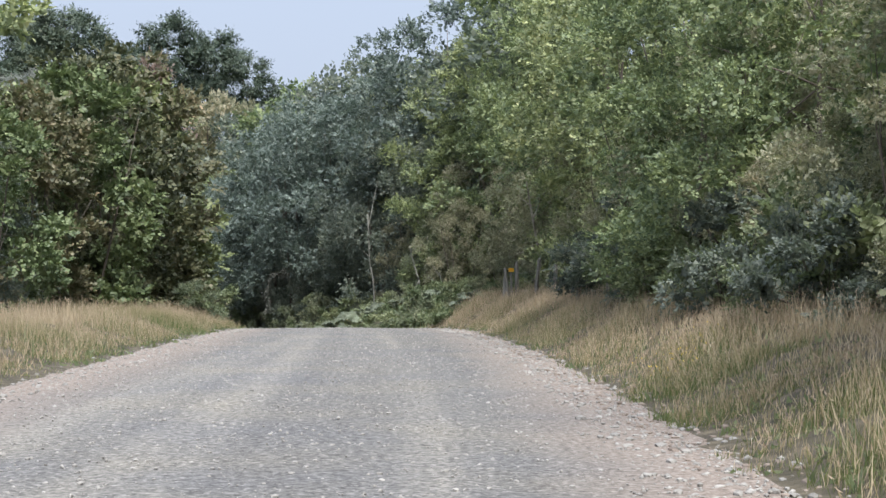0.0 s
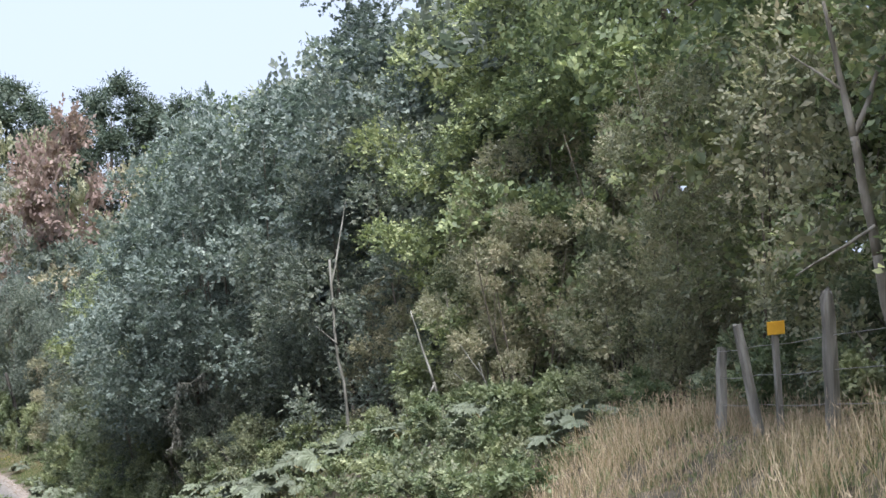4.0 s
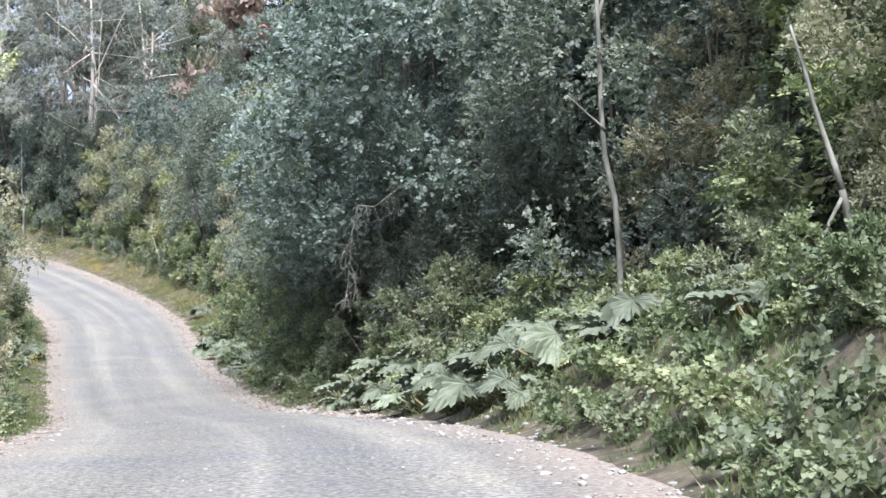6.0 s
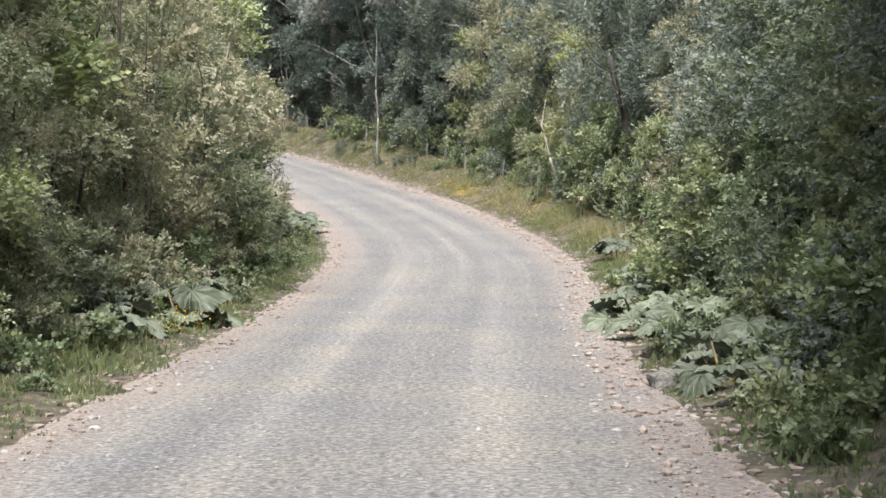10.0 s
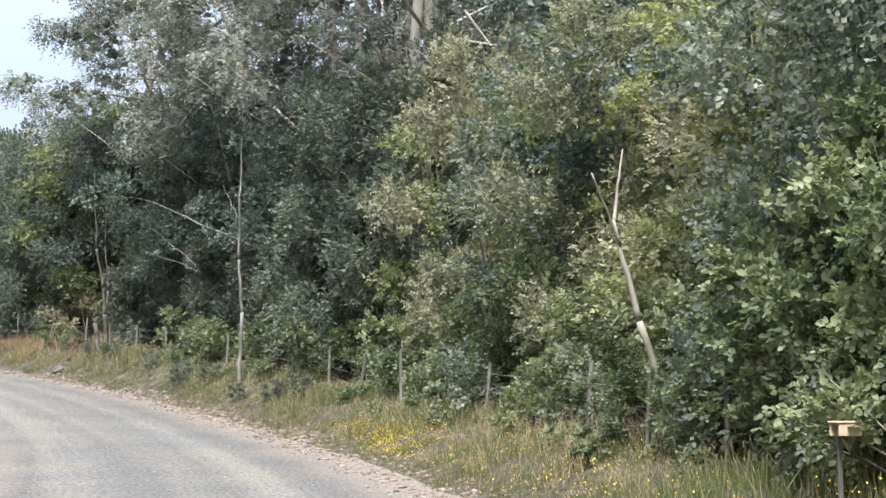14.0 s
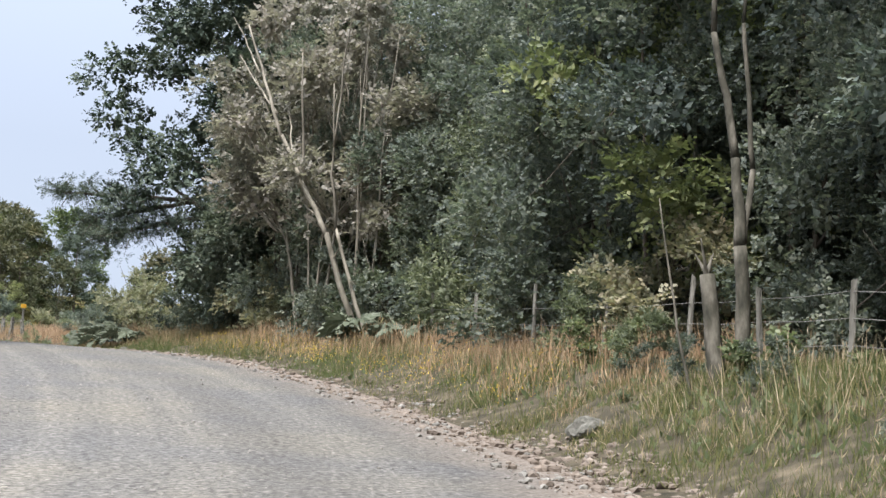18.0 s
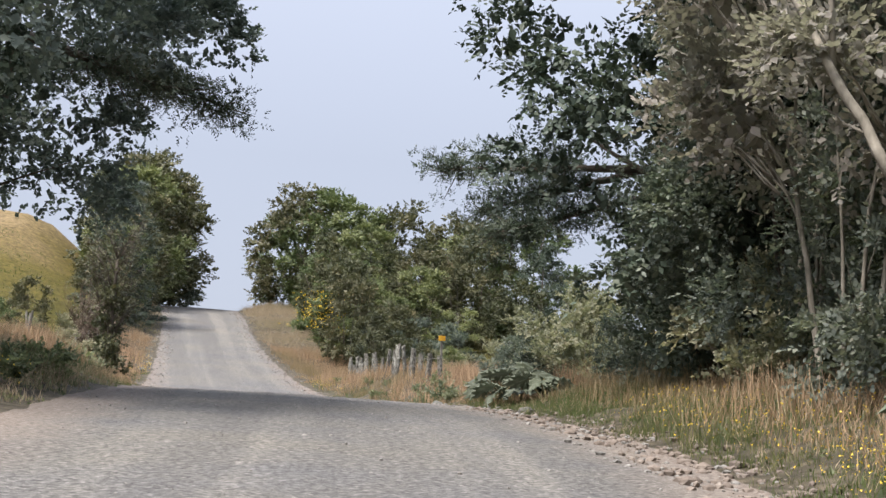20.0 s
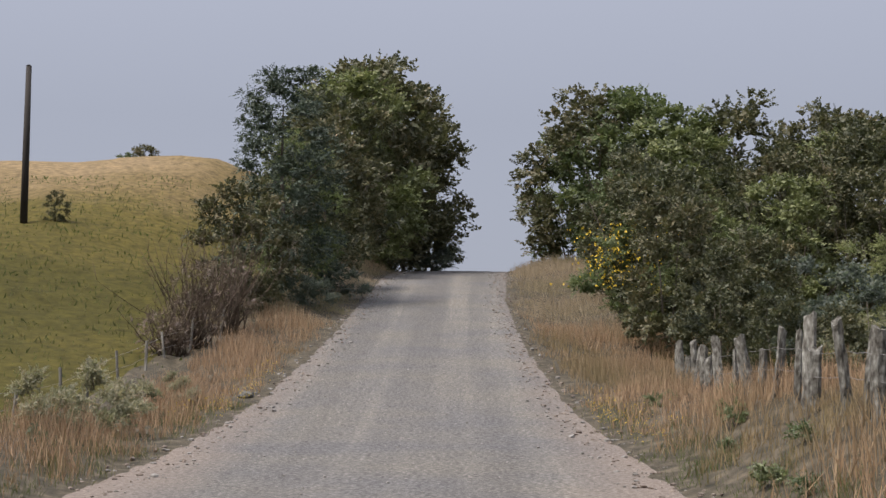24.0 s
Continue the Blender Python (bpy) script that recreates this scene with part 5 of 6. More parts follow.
for k, (s, lat, sc) in enumerate(spots):
    plant(RHUBARB_PLANTS[k % 3], s, lat, 97 * k, sc)
retire(RHUBARB_PLANTS)


def build_fern(seed):
    """Arching fronds, each a rib with paired leaflets."""
    rng = np.random.default_rng(seed)
    root = tagged(new("fern"), "fern with long arching green fronds", "plant", "ferns on the bank")
    for k in range(8):
        a = k * 0.8 + rng.uniform(-0.2, 0.2)
        ln = rng.uniform(0.9, 1.4)
        t = np.linspace(0, 1, 12)
        rib = np.stack([ln * t * 0.8 * math.cos(a), ln * t * 0.8 * math.sin(a), ln * (0.75 * t - 0.62 * t * t)], 1)
        mids = np.repeat(rib[2:], 4, 0) + np.tile(np.linspace(0, 0.06, 4), 10)[:, None] * (math.cos(a), math.sin(a), 0)
        side = np.tile((1, -1, 1, -1), 10)[:, None] * np.array((-math.sin(a), math.cos(a), 0))
        wide = np.repeat(0.22 * np.sin(np.pi * np.clip(t[2:] * 0.9 + 0.1, 0, 1)), 4)
        n = len(mids)
        link("frond", cards("frond", mids + side * wide[:, None] * 0.5, np.tile((0.1, 0.1, 1.0), (n, 1)) + rng.normal(0, 0.15, (n, 3)), side, wide + 0.03, np.full(n, 0.055), LEAF_BRAMBLE), None, root)
    return root


FERN = build_fern(300)
for k, (s, lat, sc) in enumerate(((88, 5.6, 1.0), (92, 5.4, 1.2), (93.2, 4.9, 1.0), (95.5, 5.2, 1.1), (98, 5.2, 0.9), (90, 6.0, 1.0), (85, 6.4, 0.9), (102, 5.0, 0.8))):
    plant(FERN, s, lat, 71 * k, sc)
retire([FERN])


def dead_wood(name, label, paths, material, category="tree", sides=7):
    """A bare stem with its branches, places given as station, distance from the wheel line and height over the ground there."""
    root = tagged(new(name), label, category)
    rng = np.random.default_rng(len(paths) * 7 + int(paths[0][0][0]))
    for k, (a, b, r0, r1) in enumerate(paths):
        pa, pb = (at(q[0], q[1]) + (0, 0, q[2]) for q in (a, b))
        link("stem" if k == 0 else "branch", tubes("stem", [(wander(rng, pa, pb, 0.08, 9), np.linspace(r0, r1, 9))], material, sides), None, root)
    return root


dead_wood("dead_tree", "bare broken grey tree stem with forked top", [((62, 6.5, -0.2), (62.2, 6.2, 2.0), 0.075, 0.06), ((62.2, 6.2, 2.0), (62, 5.9, 3.3), 0.06, 0.05), ((62, 5.9, 3.3), (62.0, 5.6, 4.8), 0.05, 0.02), ((62, 5.9, 3.3), (61.8, 6.3, 4.4), 0.04, 0.015), ((62, 6.1, 2.3), (61.8, 5.1, 1.8), 0.025, 0.01), ((61.8, 6.3, 4.3), (61.6, 6.6, 4.8), 0.018, 0.008), ((62.0, 5.8, 3.8), (62.3, 5.3, 4.3), 0.02, 0.008)], BARK_PALE)
dead_wood("slender_tree", "slender pale tree stem standing before the dark thicket", [((94.0, 5.3, -0.2), (94.6, 5.0, 6.2), 0.06, 0.04), ((94.6, 5.0, 5.2), (95.2, 5.8, 8.2), 0.04, 0.015), ((94.3, 5.1, 3.4), (94.3, 4.4, 4.4), 0.025, 0.01)], BARK_GREY)
dead_wood("leaning_branch", "bare pale branch leaning out of the thicket", [((85, 5.6, -0.1), (84.9, 5.2, 1.3), 0.05, 0.04), ((84.9, 5.2, 1.3), (85.5, 4.8, 3.4), 0.04, 0.015), ((84.9, 5.2, 1.2), (84.6, 4.6, 0.5), 0.025, 0.012)], BARK_GREY)
dead_wood("dead_brush", "tangle of dead grey branches on the bank", [((82.6, 6.2, 0), (82.8, 5.8, 1.6), 0.04, 0.02), ((82.7, 6.0, 0.9), (81.6, 5.6, 1.7), 0.025, 0.01), ((82.7, 6.0, 0.7), (84.0, 5.5, 1.4), 0.025, 0.01), ((82.6, 6.1, 0.5), (81.2, 5.9, 1.2), 0.02, 0.01), ((82.7, 5.9, 1.2), (83.4, 5.5, 2.1), 0.02, 0.008)], BARK_GREY)
dead_wood("slender_tree", "thin crooked pale stem against dark leaves", [((180, 6.3, -0.1), (180.2, 5.7, 2.0), 0.06, 0.05), ((180.2, 5.7, 2.0), (180.1, 5.3, 3.6), 0.05, 0.03), ((180.1, 5.4, 3.2), (179.8, 4.9, 4.4), 0.025, 0.012), ((180.1, 5.3, 3.5), (180.5, 5.6, 4.6), 0.03, 0.012)], BARK_PALE)
dead_wood("slender_tree", "tall crooked grey roadside tree stem with bare side branches", [((209.0, 4.9, -0.2), (209.1, 5.05, 2.4), 0.075, 0.058), ((209.1, 5.05, 2.35), (209.3, 5.0, 4.2), 0.058, 0.046), ((209.3, 5.0, 4.15), (209.0, 4.9, 6.4), 0.046, 0.032), ((209.0, 4.9, 6.3), (209.6, 5.2, 8.2), 0.032, 0.012), ((209.1, 4.9, 5.6), (212.2, 5.5, 6.6), 0.020, 0.007), ((209.2, 5.1, 3.6), (210.8, 4.9, 3.3), 0.018, 0.006), ((209.2, 5.0, 4.6), (207.6, 5.5, 6.0), 0.020, 0.006)], BARK_GREY)
dead_wood("fallen_limb", "long bare limb hanging out of the trees", [((213.0, 8.0, 4.0), (214.0, 6.0, 4.9), 0.042, 0.036), ((214.0, 6.0, 4.9), (218.4, 5.6, 6.0), 0.033, 0.018), ((218.4, 5.6, 6.0), (224.6, 5.7, 7.0), 0.018, 0.006), ((215.4, 5.9, 3.4), (220.4, 5.7, 4.2), 0.015, 0.006), ((215.6, 5.9, 3.6), (219.0, 5.8, 4.9), 0.018, 0.006), ((213.0, 8.0, 4.0), (213.0, 8.6, -0.2), 0.048, 0.060)], BARK_GREY)
dead_wood("twin_tree", "pair of grey tree trunks at the edge of the wood", [((222.6, 5.42, -0.2), (222.6, 5.30, 1.6), 0.108, 0.08), ((222.6, 5.08, -0.2), (222.7, 4.93, 1.40), 0.118, 0.095), ((222.6, 5.30, 1.6), (222.7, 5.26, 2.7), 0.08, 0.056), ((222.7, 5.26, 2.7), (222.9, 5.03, 4.4), 0.056, 0.04), ((222.9, 5.03, 4.4), (223.0, 4.96, 7.6), 0.04, 0.014), ((222.6, 5.31, 1.45), (222.8, 5.54, 2.5), 0.055, 0.036), ((222.8, 5.54, 2.5), (222.9, 5.42, 4.4), 0.036, 0.026), ((222.9, 5.42, 4.4), (223.2, 5.7, 7.2), 0.026, 0.010), ((222.7, 4.93, 1.36), (222.6, 4.80, 1.9), 0.03, 0.008), ((222.7, 4.95, 1.36), (222.9, 4.85, 1.7), 0.035, 0.008), ((222.7, 4.91, 1.37), (222.8, 5.05, 1.62), 0.04, 0.006), ((222.6, 4.75, -0.1), (223.1, 4.45, 2.6), 0.022, 0.008)], BARK_MOSS, sides=9)


def hanging_branch(label, limbs, twigs, seed):
    """A dead limb hanging out of the trees, with a curtain of fine bare twigs."""
    rng = np.random.default_rng(seed)
    root = tagged(new("hanging_branch"), label, "branch")
    fine = []
    for a, b, r0, r1 in limbs:
        p = wander(rng, *(at(q[0], q[1]) + (0, 0, q[2]) for q in (a, b)), 0.10, 9)
        link("limb", tubes("limb", [(p, np.linspace(r0, r1, 9))], BARK_GREY, 6), None, root)
        for k in range(twigs):
            i = rng.integers(2, 9)
            tip = p[i] + rng.normal(0, 0.24, 3) + (0, 0, -rng.uniform(0.15, 0.6))
            w = wander(rng, p[i], tip, 0.14, 5)
            fine.append((w, np.linspace(0.011, 0.004, 5)))
            for j in (2, 3):
                fine.append((wander(rng, w[j], w[j] + rng.normal(0, 0.13, 3) - (0, 0, 0.14), 0.12, 3), np.linspace(0.006, 0.003, 3)))
    link("brush", tubes("brush", fine, BARK_GREY, 4), None, root, kind="stuff")


hanging_branch("dead grey branch with a curtain of hanging twigs", [((111.6, 5.6, 5.7), (111.7, 4.83, 5.25), 0.035, 0.03), ((111.7, 4.83, 5.25), (111.9, 4.36, 5.08), 0.03, 0.025), ((111.9, 4.36, 5.08), (112.0, 3.87, 5.37), 0.025, 0.018), ((112.0, 3.87, 5.35), (112.0, 3.68, 4.45), 0.022, 0.017), ((112.0, 3.68, 4.45), (112.1, 3.35, 4.1), 0.015, 0.008), ((112.0, 3.70, 4.5), (112.0, 3.6, 3.5), 0.017, 0.011), ((112.0, 3.62, 3.6), (111.9, 3.48, 2.65), 0.012, 0.005), ((112.0, 3.65, 3.9), (111.9, 3.82, 3.0), 0.012, 0.005), ((111.7, 4.9, 5.3), (111.7, 4.88, 4.65), 0.014, 0.006)], 9, 21)
hanging_branch("bare forked grey branch against the dark wood", [((111.4, 6.5, 4.6), (111.4, 6.1, 3.7), 0.025, 0.016), ((111.4, 6.12, 3.7), (111.5, 5.5, 3.85), 0.016, 0.011), ((111.5, 5.5, 3.85), (111.6, 5.2, 4.05), 0.011, 0.006)], 3, 22)
dead_wood("pale_tree", "leaning pale tree with bare upper branches", [((241.6, 5.6, -0.2), (241.7, 4.6, 2.9), 0.085, 0.066), ((241.7, 4.6, 2.85), (243.2, 3.8, 5.6), 0.070, 0.046), ((243.2, 3.8, 5.5), (244.8, 3.2, 8.8), 0.050, 0.024), ((241.2, 5.7, -0.1), (241.9, 4.9, 3.0), 0.060, 0.042), ((241.9, 4.9, 2.9), (241.4, 4.5, 6.6), 0.045, 0.014), ((242.5, 4.2, 4.2), (242.2, 3.9, 7.6), 0.045, 0.014), ((241.5, 4.6, 5.0), (240.4, 4.6, 8.6), 0.030, 0.010), ((243.4, 3.7, 6.2), (246.2, 3.4, 8.2), 0.034, 0.010), ((244.2, 3.4, 7.4), (247.0, 3.4, 9.4), 0.030, 0.007), ((242.0, 4.4, 3.4), (243.2, 4.3, 3.9), 0.021, 0.007), ((241.7, 4.8, 2.2), (240.9, 4.8, 2.6), 0.021, 0.007), ((242.9, 4.0, 5.0), (244.8, 4.4, 6.6), 0.026, 0.007)], BARK_PALE)
dead_wood("pale_tree", "slim pale double-stemmed tree leaning from the wood", [((247.0, 5.8, -0.1), (247.6, 5.3, 4.4), 0.055, 0.033), ((247.6, 5.3, 4.4), (250.6, 4.8, 7.4), 0.034, 0.010), ((247.4, 5.4, 3.2), (246.6, 5.1, 6.4), 0.030, 0.010), ((246.6, 5.9, -0.1), (246.4, 5.6, 4.6), 0.040, 0.014), ((247.3, 5.5, 2.6), (249.4, 5.0, 5.4), 0.026, 0.007)], BARK_PALE)
dead_wood("eucalyptus_tree", "great forked eucalyptus with smooth pale trunk", [((215.8, 15.0, -0.4), (216.0, 15.0, 8.6), 0.48, 0.36), ((216.0, 15.0, 8.5), (216.0, 15.0, 12.0), 0.36, 0.32), ((216.0, 15.0, 11.8), (217.1, 13.2, 16.0), 0.26, 0.2), ((217.1, 13.2, 15.9), (218.5, 10.7, 22.0), 0.2, 0.08), ((216.0, 15.0, 11.9), (215.8, 15.3, 16.1), 0.28, 0.22), ((215.8, 15.3, 16.0), (215.5, 15.8, 23.0), 0.22, 0.08), ((216.2, 14.7, 12.6), (216.5, 14.4, 18.0), 0.12, 0.05)], BARK_GUM, sides=10)
dead_wood("eucalyptus_tree", "leaning grey-barked eucalyptus behind the thicket", [((219.0, 10.4, -0.3), (219.6, 8.9, 9.6), 0.26, 0.2), ((219.6, 8.9, 9.5), (220.9, 5.6, 15.2), 0.2, 0.13), ((220.9, 5.6, 15.1), (221.8, 3.5, 18.5), 0.13, 0.06), ((220.0, 8.0, 11.2), (220.2, 7.0, 14.4), 0.10, 0.05), ((220.3, 7.2, 12.6), (222.6, 6.2, 14.6), 0.07, 0.03)], BARK_GREY, sides=8)
dead_wood("dead_brush", "fan of thin dead twigs beside the grass", [((171.4, 6.2, 0), (172.2, 5.6, 1.6), 0.02, 0.008), ((171.4, 6.2, 0), (173.4, 5.5, 1.3), 0.02, 0.008), ((171.4, 6.2, 0), (174.0, 5.4, 1.0), 0.02, 0.008), ((171.4, 6.2, 0), (171.0, 5.6, 1.7), 0.02, 0.008), ((171.4, 6.2, 0), (174.4, 5.6, 0.7), 0.02, 0.008)], BARK_PALE)
dead_wood("old_trunk", "thick dark twisted trunk with torn bark", [((170.0, 7.0, -0.2), (170.6, 6.7, 3.0), 0.22, 0.17), ((170.6, 6.7, 2.95), (171.0, 6.0, 6.2), 0.17, 0.10), ((170.7, 6.5, 3.6), (170.0, 5.9, 6.0), 0.08, 0.03), ((170.9, 6.1, 5.4), (170.2, 5.2, 4.6), 0.025, 0.008), ((170.9, 6.1, 5.6), (170.6, 5.2, 6.2), 0.030, 0.010)], BARK_DARK)


# ---- fences, pole, box ----
def post_mesh(seed, height, r, flat=1.0, taper=0.85, wood=POST_WOOD):
    """A hand-cleft post: uneven sides and a slanting, worn top."""
    rng = np.random.default_rng(seed)
    n, rows = 10, (-0.35, 0.0, 0.16, 0.33, 0.5, 0.64, 0.77, 0.89, 1.0)
    shape = rng.uniform(0.8, 1.15, n)
    verts, faces = [], []
    for k, h in enumerate(rows):
        for i in range(n):
            a = 2 * math.pi * i / n
            rr = r * shape[i] * (1 - (1 - taper) * max(h, 0)) * rng.uniform(0.86, 1.13)
            z = h * height + (rng.uniform(-0.035, 0.035) + 0.12 * r * math.cos(a + seed) * 3 if h == 1.0 else 0)
            verts.append((rr * math.cos(a), rr * flat * math.sin(a), z))
    for k in range(len(rows) - 1):
        faces += [(k * n + i, k * n + (i + 1) % n, (k + 1) * n + (i + 1) % n, (k + 1) * n + i) for i in range(n)]
    faces.append(tuple((len(rows) - 1) * n + i for i in range(n)))
    me = bpy.data.meshes.new("post")
    me.from_pydata(verts, [], faces)
    me.materials.append(wood)
    return me


def build_fence(label, stations, lat, mesh_set, lean, seed, wires=(), wire_r=0.004):
    """A line of posts along the road with wires strung between them."""
    rng = np.random.default_rng(seed)
    root = tagged(new("fence"), label, "fence")
    feet = []
    for k, s in enumerate(stations):
        d = lat(s) if callable(lat) else lat
        x, y, z = at(s, d + rng.normal(0, 0.08))
        ob = new("post", mesh_set[k % len(mesh_set)])
        ob.parent = root
        ob.matrix_local = pose(x, y, z, rng.normal(0, lean), rng.normal(0, lean), rng.uniform(0, 360)) @ Matrix.Diagonal((1, 1, rng.uniform(0.82, 1.15), 1))
        feet.append((x, y, z))
    for h in wires:
        p = np.array(feet) + (0, 0, h)
        mid = []
        for a, b in zip(p[:-1], p[1:]):
            mid += [a, (a + b) / 2 - (0, 0, 0.02)]
        mid.append(p[-1])
        link("wire", tubes("wire", [(np.array(mid), np.full(len(mid), wire_r))], WIRE, 4), None, root)
    return root


STAKES = [post_mesh(k, 1.25, 0.043) for k in range(4)]
THICK = [post_mesh(10 + k, (1.05, 1.2, 0.9, 1.28)[k], 0.108, (0.6, 0.8, 0.7, 0.9)[k], wood=LICHEN_WOOD) for k in range(4)]
THIN = [post_mesh(20 + k, 0.95, 0.04) for k in range(3)]
build_fence("old wire fence of grey stakes before the trees", (36, 41.7, 47, 52.5, 57.2, 60.8, 63.6, 65.3), 5.25, [post_mesh(30 + k, 1.35, 0.08) for k in range(3)], 4, 1, (0.4, 0.75, 1.1))
build_fence("wire fence of pale weathered stakes along the wood", [160, 163, 166, 169, 172.2, 175, 178, 181, 184, 187, 190.5, 193.4, 197.2, 200.6, 204.1, 206.6, 210.8, 213.1, 215.3, 218.6, 221, 224, 226.1, 229.2, 232.2, 235.4, 238.4], 6.05, STAKES, 3.5, 2, (0.35, 0.65, 0.95))
PALISADE = ((278, 5.2), (286, 5.0), (292, 4.9), (300, 4.9), (308, 5.2))
build_fence("row of thick leaning lichen-grey fence posts", [280.4, 282, 283.6, 285, 285.7, 286.8, 288.4, 289.2, 289.9, 291.4, 292.5, 293.4, 294.6, 297, 297.9, 299, 301.3, 302.2, 304.2, 305, 306.5], lambda s: knots(s, PALISADE), THICK, 4, 3, (0.5, 0.85))
build_fence("sagging wire fence of short stakes beside the meadow", [270, 273, 276, 279, 282, 285, 288, 291, 294, 297, 299.5, 302, 304.4, 306.6, 308.6, 310.4, 312, 313.5, 315], lambda s: -8.2 - 1.4 * math.sin((s - 270) / 45 * math.pi), THIN, 5, 4, (0.35, 0.7))


def utility_pole(x, y, height):
    k = int(((LINE[:, :2] - (x, y)) ** 2).sum(1).argmin())
    z = float(at(SS[k], (np.array((x, y)) - LINE[k, :2]) @ RIGHT[k])[2])
    root = tagged(new("utility_pole"), "dark tarred wooden pole standing on the meadow", "pole")
    link("pole", tubes("pole", [(np.array([(x, y, z - 0.4), (x, y, z + height * 0.5), (x, y, z + height)]), (0.17, 0.15, 0.12))], POLE_WOOD, 10), None, root)
    link("cap", tubes("cap", [(np.array([(x, y, z + height), (x, y, z + height + 0.06)]), (0.13, 0.05))], POLE_WOOD, 10), None, root)


utility_pole(-185.84, 210.78, 7.0)

BOARD = solid_material("bare_board", [(0.3, (0.42, 0.33, 0.22)), (0.7, (0.60, 0.50, 0.36))], 6.0, bump=0.4)


def nest_box():
    """A small pale wooden box on a stake among the twigs."""
    x, y, z = at(172.6, 5.3)
    root = tagged(new("wooden_box"), "small pale wooden box nailed to a stake", "box")
    root.matrix_world = pose(x, y, z + 0.82, 0, 0, heading(173.2) + 12)
    def block(name, size, place):
        bm = bmesh.new()
        bmesh.ops.create_cube(bm, size=1.0, matrix=Matrix.Translation(place) @ Matrix.Diagonal((*size, 1)))
        bmesh.ops.bevel(bm, geom=bm.edges[:], offset=0.006, segments=1, affect="EDGES")
        me = bpy.data.meshes.new(name)
        bm.to_mesh(me)
        bm.free()
        link(name, me, BOARD if name != "stake" else POST_WOOD, root)
    block("front", (0.25, 0.03, 0.12), (0, -0.07, 0.06))
    block("lid", (0.28, 0.19, 0.02), (0, 0, 0.131))
    block("back", (0.25, 0.03, 0.12), (0, 0.07, 0.06))
    block("stake", (0.04, 0.04, 1.1), (0, 0.107, -0.44))


nest_box()


def dead_bush(s, lat, height, seed):
    """A half-dead bush: many thin brown twigs that fan up from one stool."""
    rng = np.random.default_rng(seed)
    x, y, z = at(s, lat)
    root = tagged(new("dead_bush"), "half-dead bush of thin reddish-brown twigs", "bush")
    root.matrix_world = pose(x, y, z)
    paths = []
    for k in range(70):
        foot = np.r_[rng.normal(0, 0.25, 2), -0.1]
        tip = foot + (rng.normal(0, 0.26) * height, rng.normal(0, 0.26) * height, height * rng.uniform(0.5, 1.05))
        stem = wander(rng, foot, tip, 0.14, 6)
        paths.append((stem, np.linspace(0.022, 0.005, 6)))
        for _ in range(3):
            i = rng.integers(2, 6)
            paths.append((wander(rng, stem[i], stem[i] + rng.normal(0, 0.16, 3) * height * 0.5 + (0, 0, 0.12 * height), 0.1, 4), np.linspace(0.010, 0.003, 4)))
    link("brushwood", tubes("brushwood", paths, TWIG, 3), None, root)
    low = np.c_[rng.normal(0, 0.5, (24, 2)), rng.uniform(0.1, 0.7 * height, 24)]
    link("foliage", leaves("foliage", *crown(rng, low, np.full(24, 0.28), 1100, 0.08, 0.6, fill=6), LEAF_RUST), None, root)


TWIG = solid_material("twig_brown", [(0.3, (0.050, 0.036, 0.026)), (0.7, (0.120, 0.088, 0.064))], 6.0, bump=0)
for k, (s, lat, h) in enumerate(((311.5, -8.6, 3.4), (314.5, -8.2, 3.0), (309.6, -8.9, 1.6))):
    dead_bush(s, lat, h, 400 + k)
PLATE = solid_material("yellow_plate", [(0.3, (0.50, 0.26, 0.02)), (0.7, (0.66, 0.38, 0.04))], 5.0, bump=0.2)


def marker(s, lat, height, size, label):
    """A small yellow plate screwed to a grey stake."""
    x, y, z = at(s, lat)
    root = tagged(new("marker_post"), label, "marker")
    root.matrix_world = pose(x, y, z, 2, -3, heading(s) + 8)
    for name, dims, place, material in (("stake", (0.07, 0.06, height + 0.3), (0, 0.02, (height - 0.3) / 2), POST_WOOD), ("plate", (size, 0.015, size * 0.7), (0, -0.02, height - size * 0.2), PLATE)):
        bm = bmesh.new()
        bmesh.ops.create_cube(bm, size=1.0, matrix=Matrix.Translation(place) @ Matrix.Diagonal((*dims, 1)))
        bmesh.ops.bevel(bm, geom=bm.edges[:], offset=0.005, segments=1, affect="EDGES")
        me = bpy.data.meshes.new(name)
        bm.to_mesh(me)
        bm.free()
        link(name, me, material, root)


marker(281.0, 5.42, 1.55, 0.26, "grey fence stake with a small yellow plate")
marker(62.7, 5.2, 1.32, 0.22, "short stake with a small yellow plate in the grass")


def boulder(s, lat, r, seed):
    rng = np.random.default_rng(seed)
    bm = bmesh.new()
    bmesh.ops.create_icosphere(bm, subdivisions=3, radius=1.0)
    for v in bm.verts:
        v.co *= 1 + 0.35 * noise.noise(v.co * 1.3 + Vector((seed, 0, 0))) + 0.08 * noise.noise(v.co * 5)
        v.co.z *= 0.62
    me = bpy.data.meshes.new("boulder")
    bm.to_mesh(me)
    bm.free()
    ob = link("boulder", me, BOULDER, label="grey weathered boulder at the road's edge", category="stone")
    x, y, z = at(s, lat)
    ob.matrix_world = pose(x, y, z + r * 0.2, 0, 0, rng.uniform(0, 360)) @ Matrix.Diagonal((r, r, r, 1))


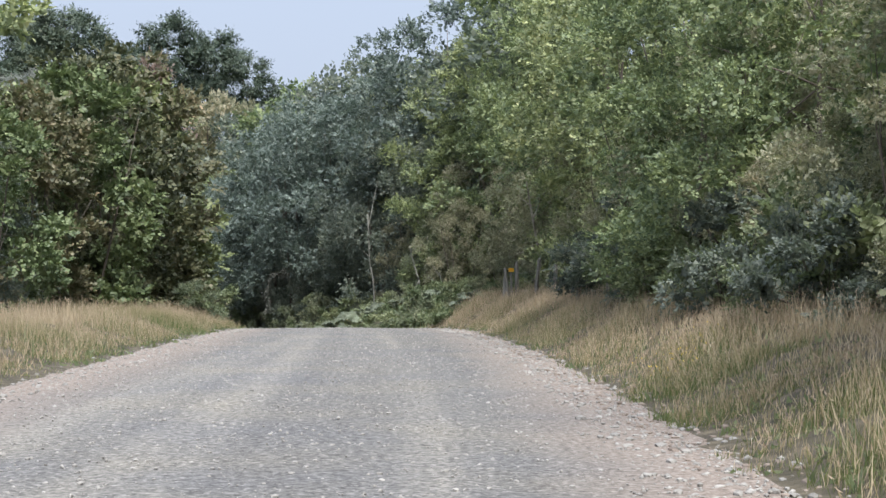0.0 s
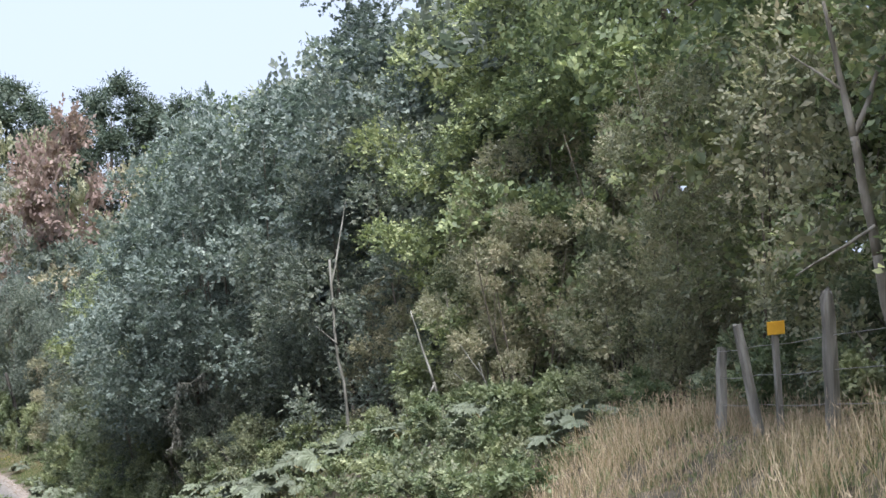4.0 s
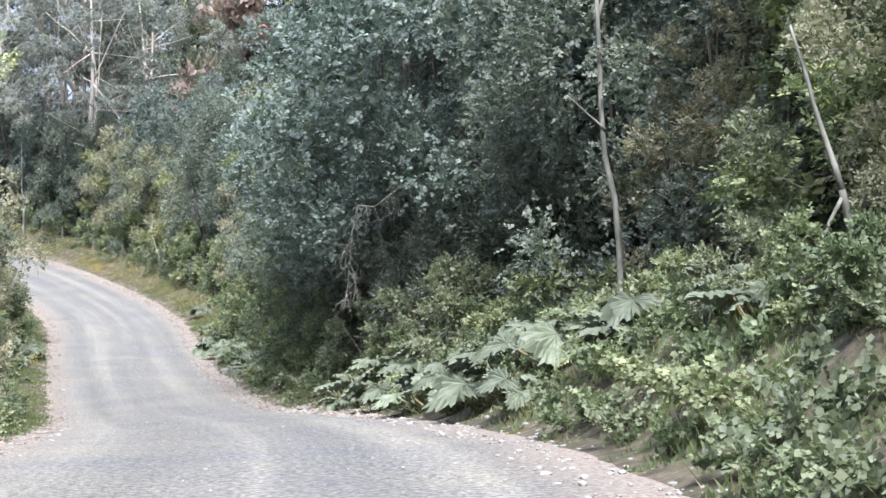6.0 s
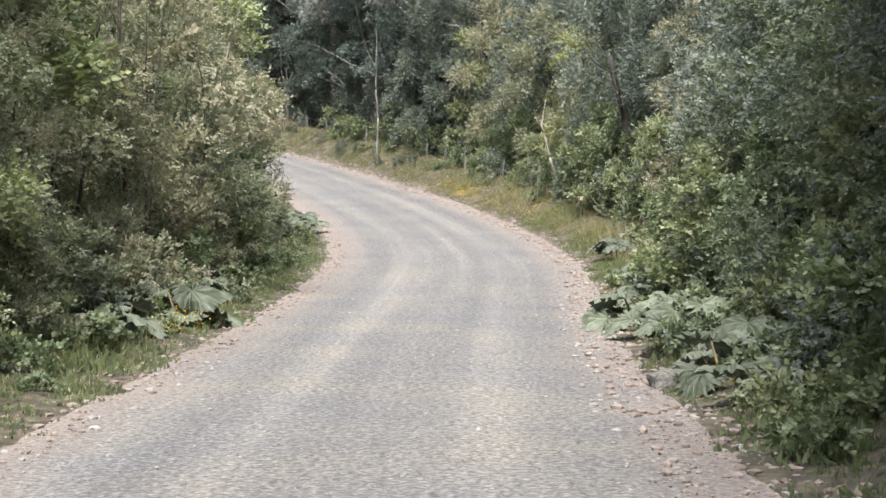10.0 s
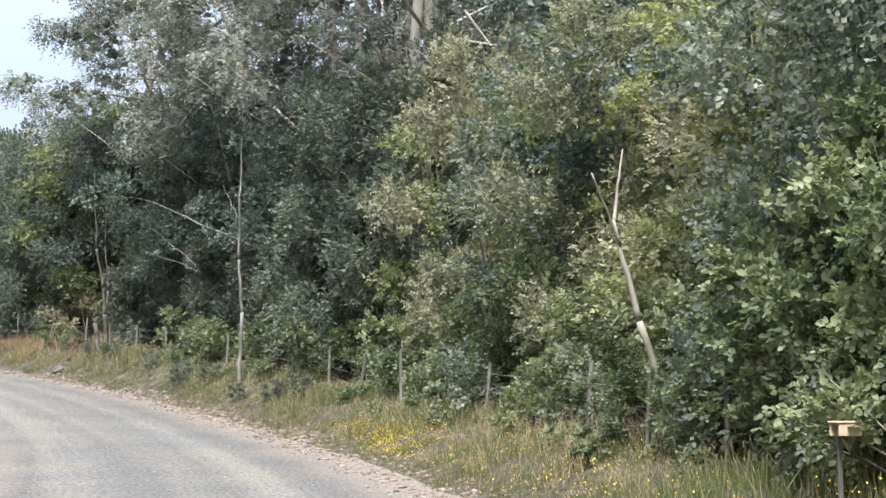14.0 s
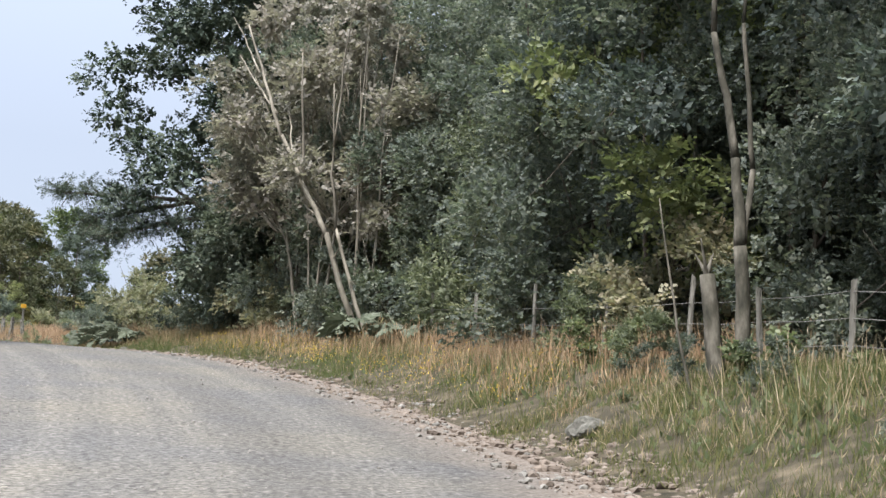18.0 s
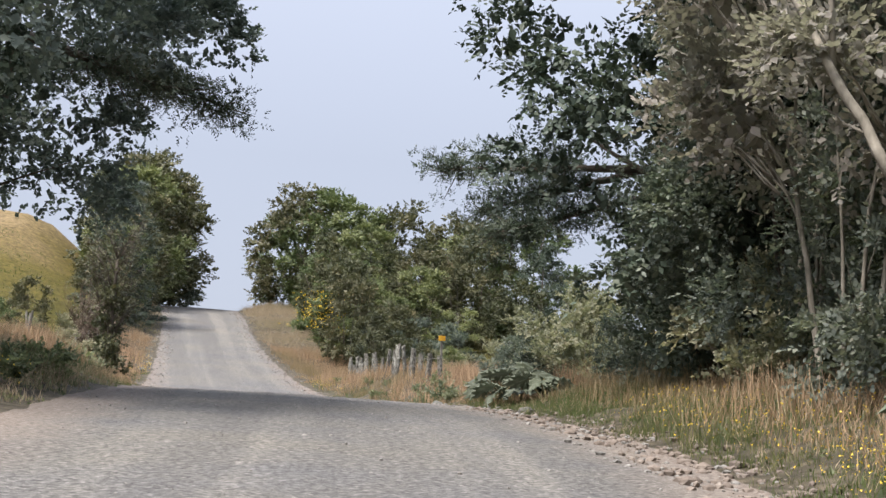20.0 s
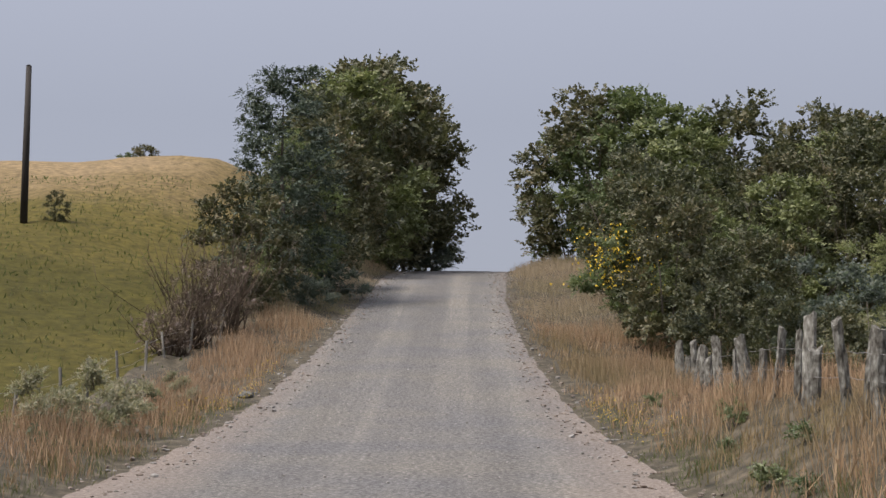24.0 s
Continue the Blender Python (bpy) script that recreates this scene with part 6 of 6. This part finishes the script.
for k, (s, lat, r) in enumerate(((112.7, 2.4, 0.20), (113.5, 2.6, 0.14), (133.3, 2.5, 0.28), (134.2, 2.9, 0.22), (223.6, 3.8, 0.25), (255, 2.9, 0.16), (268, 3.0, 0.18), (301, -5.4, 0.16), (216, 3.4, 0.15))):
    boulder(s, lat, r, k + 1)


def bare_tree():
    """The thin, half-bare tree on the verge: ivy-clad below, twigs with a few leaves above."""
    rng = np.random.default_rng(77)
    x, y, z = at(278.4, -6.4)
    root = tagged(new("half_bare_tree"), "thin half-bare tree with leafy trunk and sparse twigs", "tree")
    root.matrix_world = pose(x, y, z) @ Matrix.Diagonal((1.05, 1.05, 1.06, 1))
    paths, tips = [], []
    stem = wander(rng, (0, 0, -0.3), (0.25, 0.1, 3.8), 0.05, 9)
    paths.append((stem, np.linspace(0.11, 0.05, 9)))
    for k in range(46):
        i = rng.integers(3, 9)
        a = rng.uniform(0, 6.28)
        ln = rng.uniform(0.6, 1.7)
        tip = stem[i] + (ln * 0.55 * math.cos(a), ln * 0.55 * math.sin(a), ln * rng.uniform(0.5, 0.95))
        br = wander(rng, stem[i], tip, 0.12, 6)
        paths.append((br, np.linspace(0.022, 0.005, 6)))
        tips.extend(br[3:])
        for _ in range(6):
            t2 = tip + rng.normal(0, 0.26, 3) + (0, 0, 0.12)
            paths.append((wander(rng, br[rng.integers(2, 6)], t2, 0.12, 4), np.linspace(0.009, 0.003, 4)))
            tips.append(t2)
    link("trunk", tubes("trunk", paths, BARK, 5), None, root)
    tips = np.array(tips)
    low = np.c_[rng.normal(0, 0.30, (60, 2)), rng.uniform(0.1, 2.9, 60)]
    link("ivy", leaves("ivy", *crown(rng, low, np.full(60, 0.28), 3000, 0.085, 0.6), LEAF_OLIVE_DIM), None, root)
    pick = tips[rng.random(len(tips)) < 0.8]
    link("crown", leaves("crown", *crown(rng, pick, np.full(len(pick), 0.13), 3600, 0.065, 0.55, per=4, fill=1), LEAF_OLIVE_DIM), None, root)


bare_tree()


def bough(name, label, start, end, drop, seed, material):
    """A bough that reaches out over the road, with needles along its twigs."""
    rng = np.random.default_rng(seed)
    root = tagged(new(name), label, "branch")
    a, b = (at(q[0], q[1]) + (0, 0, q[2]) for q in (start, end))
    p = wander(rng, a, b, 0.08, 10)
    twigs, tips = [], []
    for k in range(56):
        i = rng.integers(3, 10)
        t = p[i] + rng.normal(0, 0.32, 3) + (0, 0, drop)
        twigs.append((wander(rng, p[i], t, 0.1, 4), np.linspace(0.02, 0.006, 4)))
        tips += [t, (t + p[i]) / 2]
    link("limb", tubes("limb", [(p, np.linspace(0.10, 0.03, 10))] + twigs, BARK, 5), None, root)
    tips = np.array(tips)
    link("needles", leaves("needles", *crown(rng, tips, np.full(len(tips), 0.26), 12600, 0.075, 0.34, fill=8), material), None, root)


bough("overhanging_bough", "ragged dark bough reaching over the road", (258.0, 5.6, 4.9), (262.6, 1.9, 5.7), 0.05, 1, LEAF_PINE)
bough("overhanging_bough", "thick ragged bough hanging beside the road", (258.4, 6.0, 5.0), (262.0, 2.9, 4.7), -0.1, 4, LEAF_PINE)
bough("overhanging_bough", "thick ragged bough hanging beside the road", (258.4, 6.2, 4.4), (261.0, 3.2, 4.1), -0.15, 5, LEAF_PINE)
bough("overhanging_bough", "dark leafy bough hanging over the road", (251.5, -6.8, 5.6), (254.0, -3.2, 5.3), -0.05, 2, LEAF_PINE)
bough("overhanging_bough", "drooping leafy bough of the roadside tree", (256.0, -7.5, 6.0), (259.5, -4.6, 6.6), 0.0, 3, LEAF_PINE)
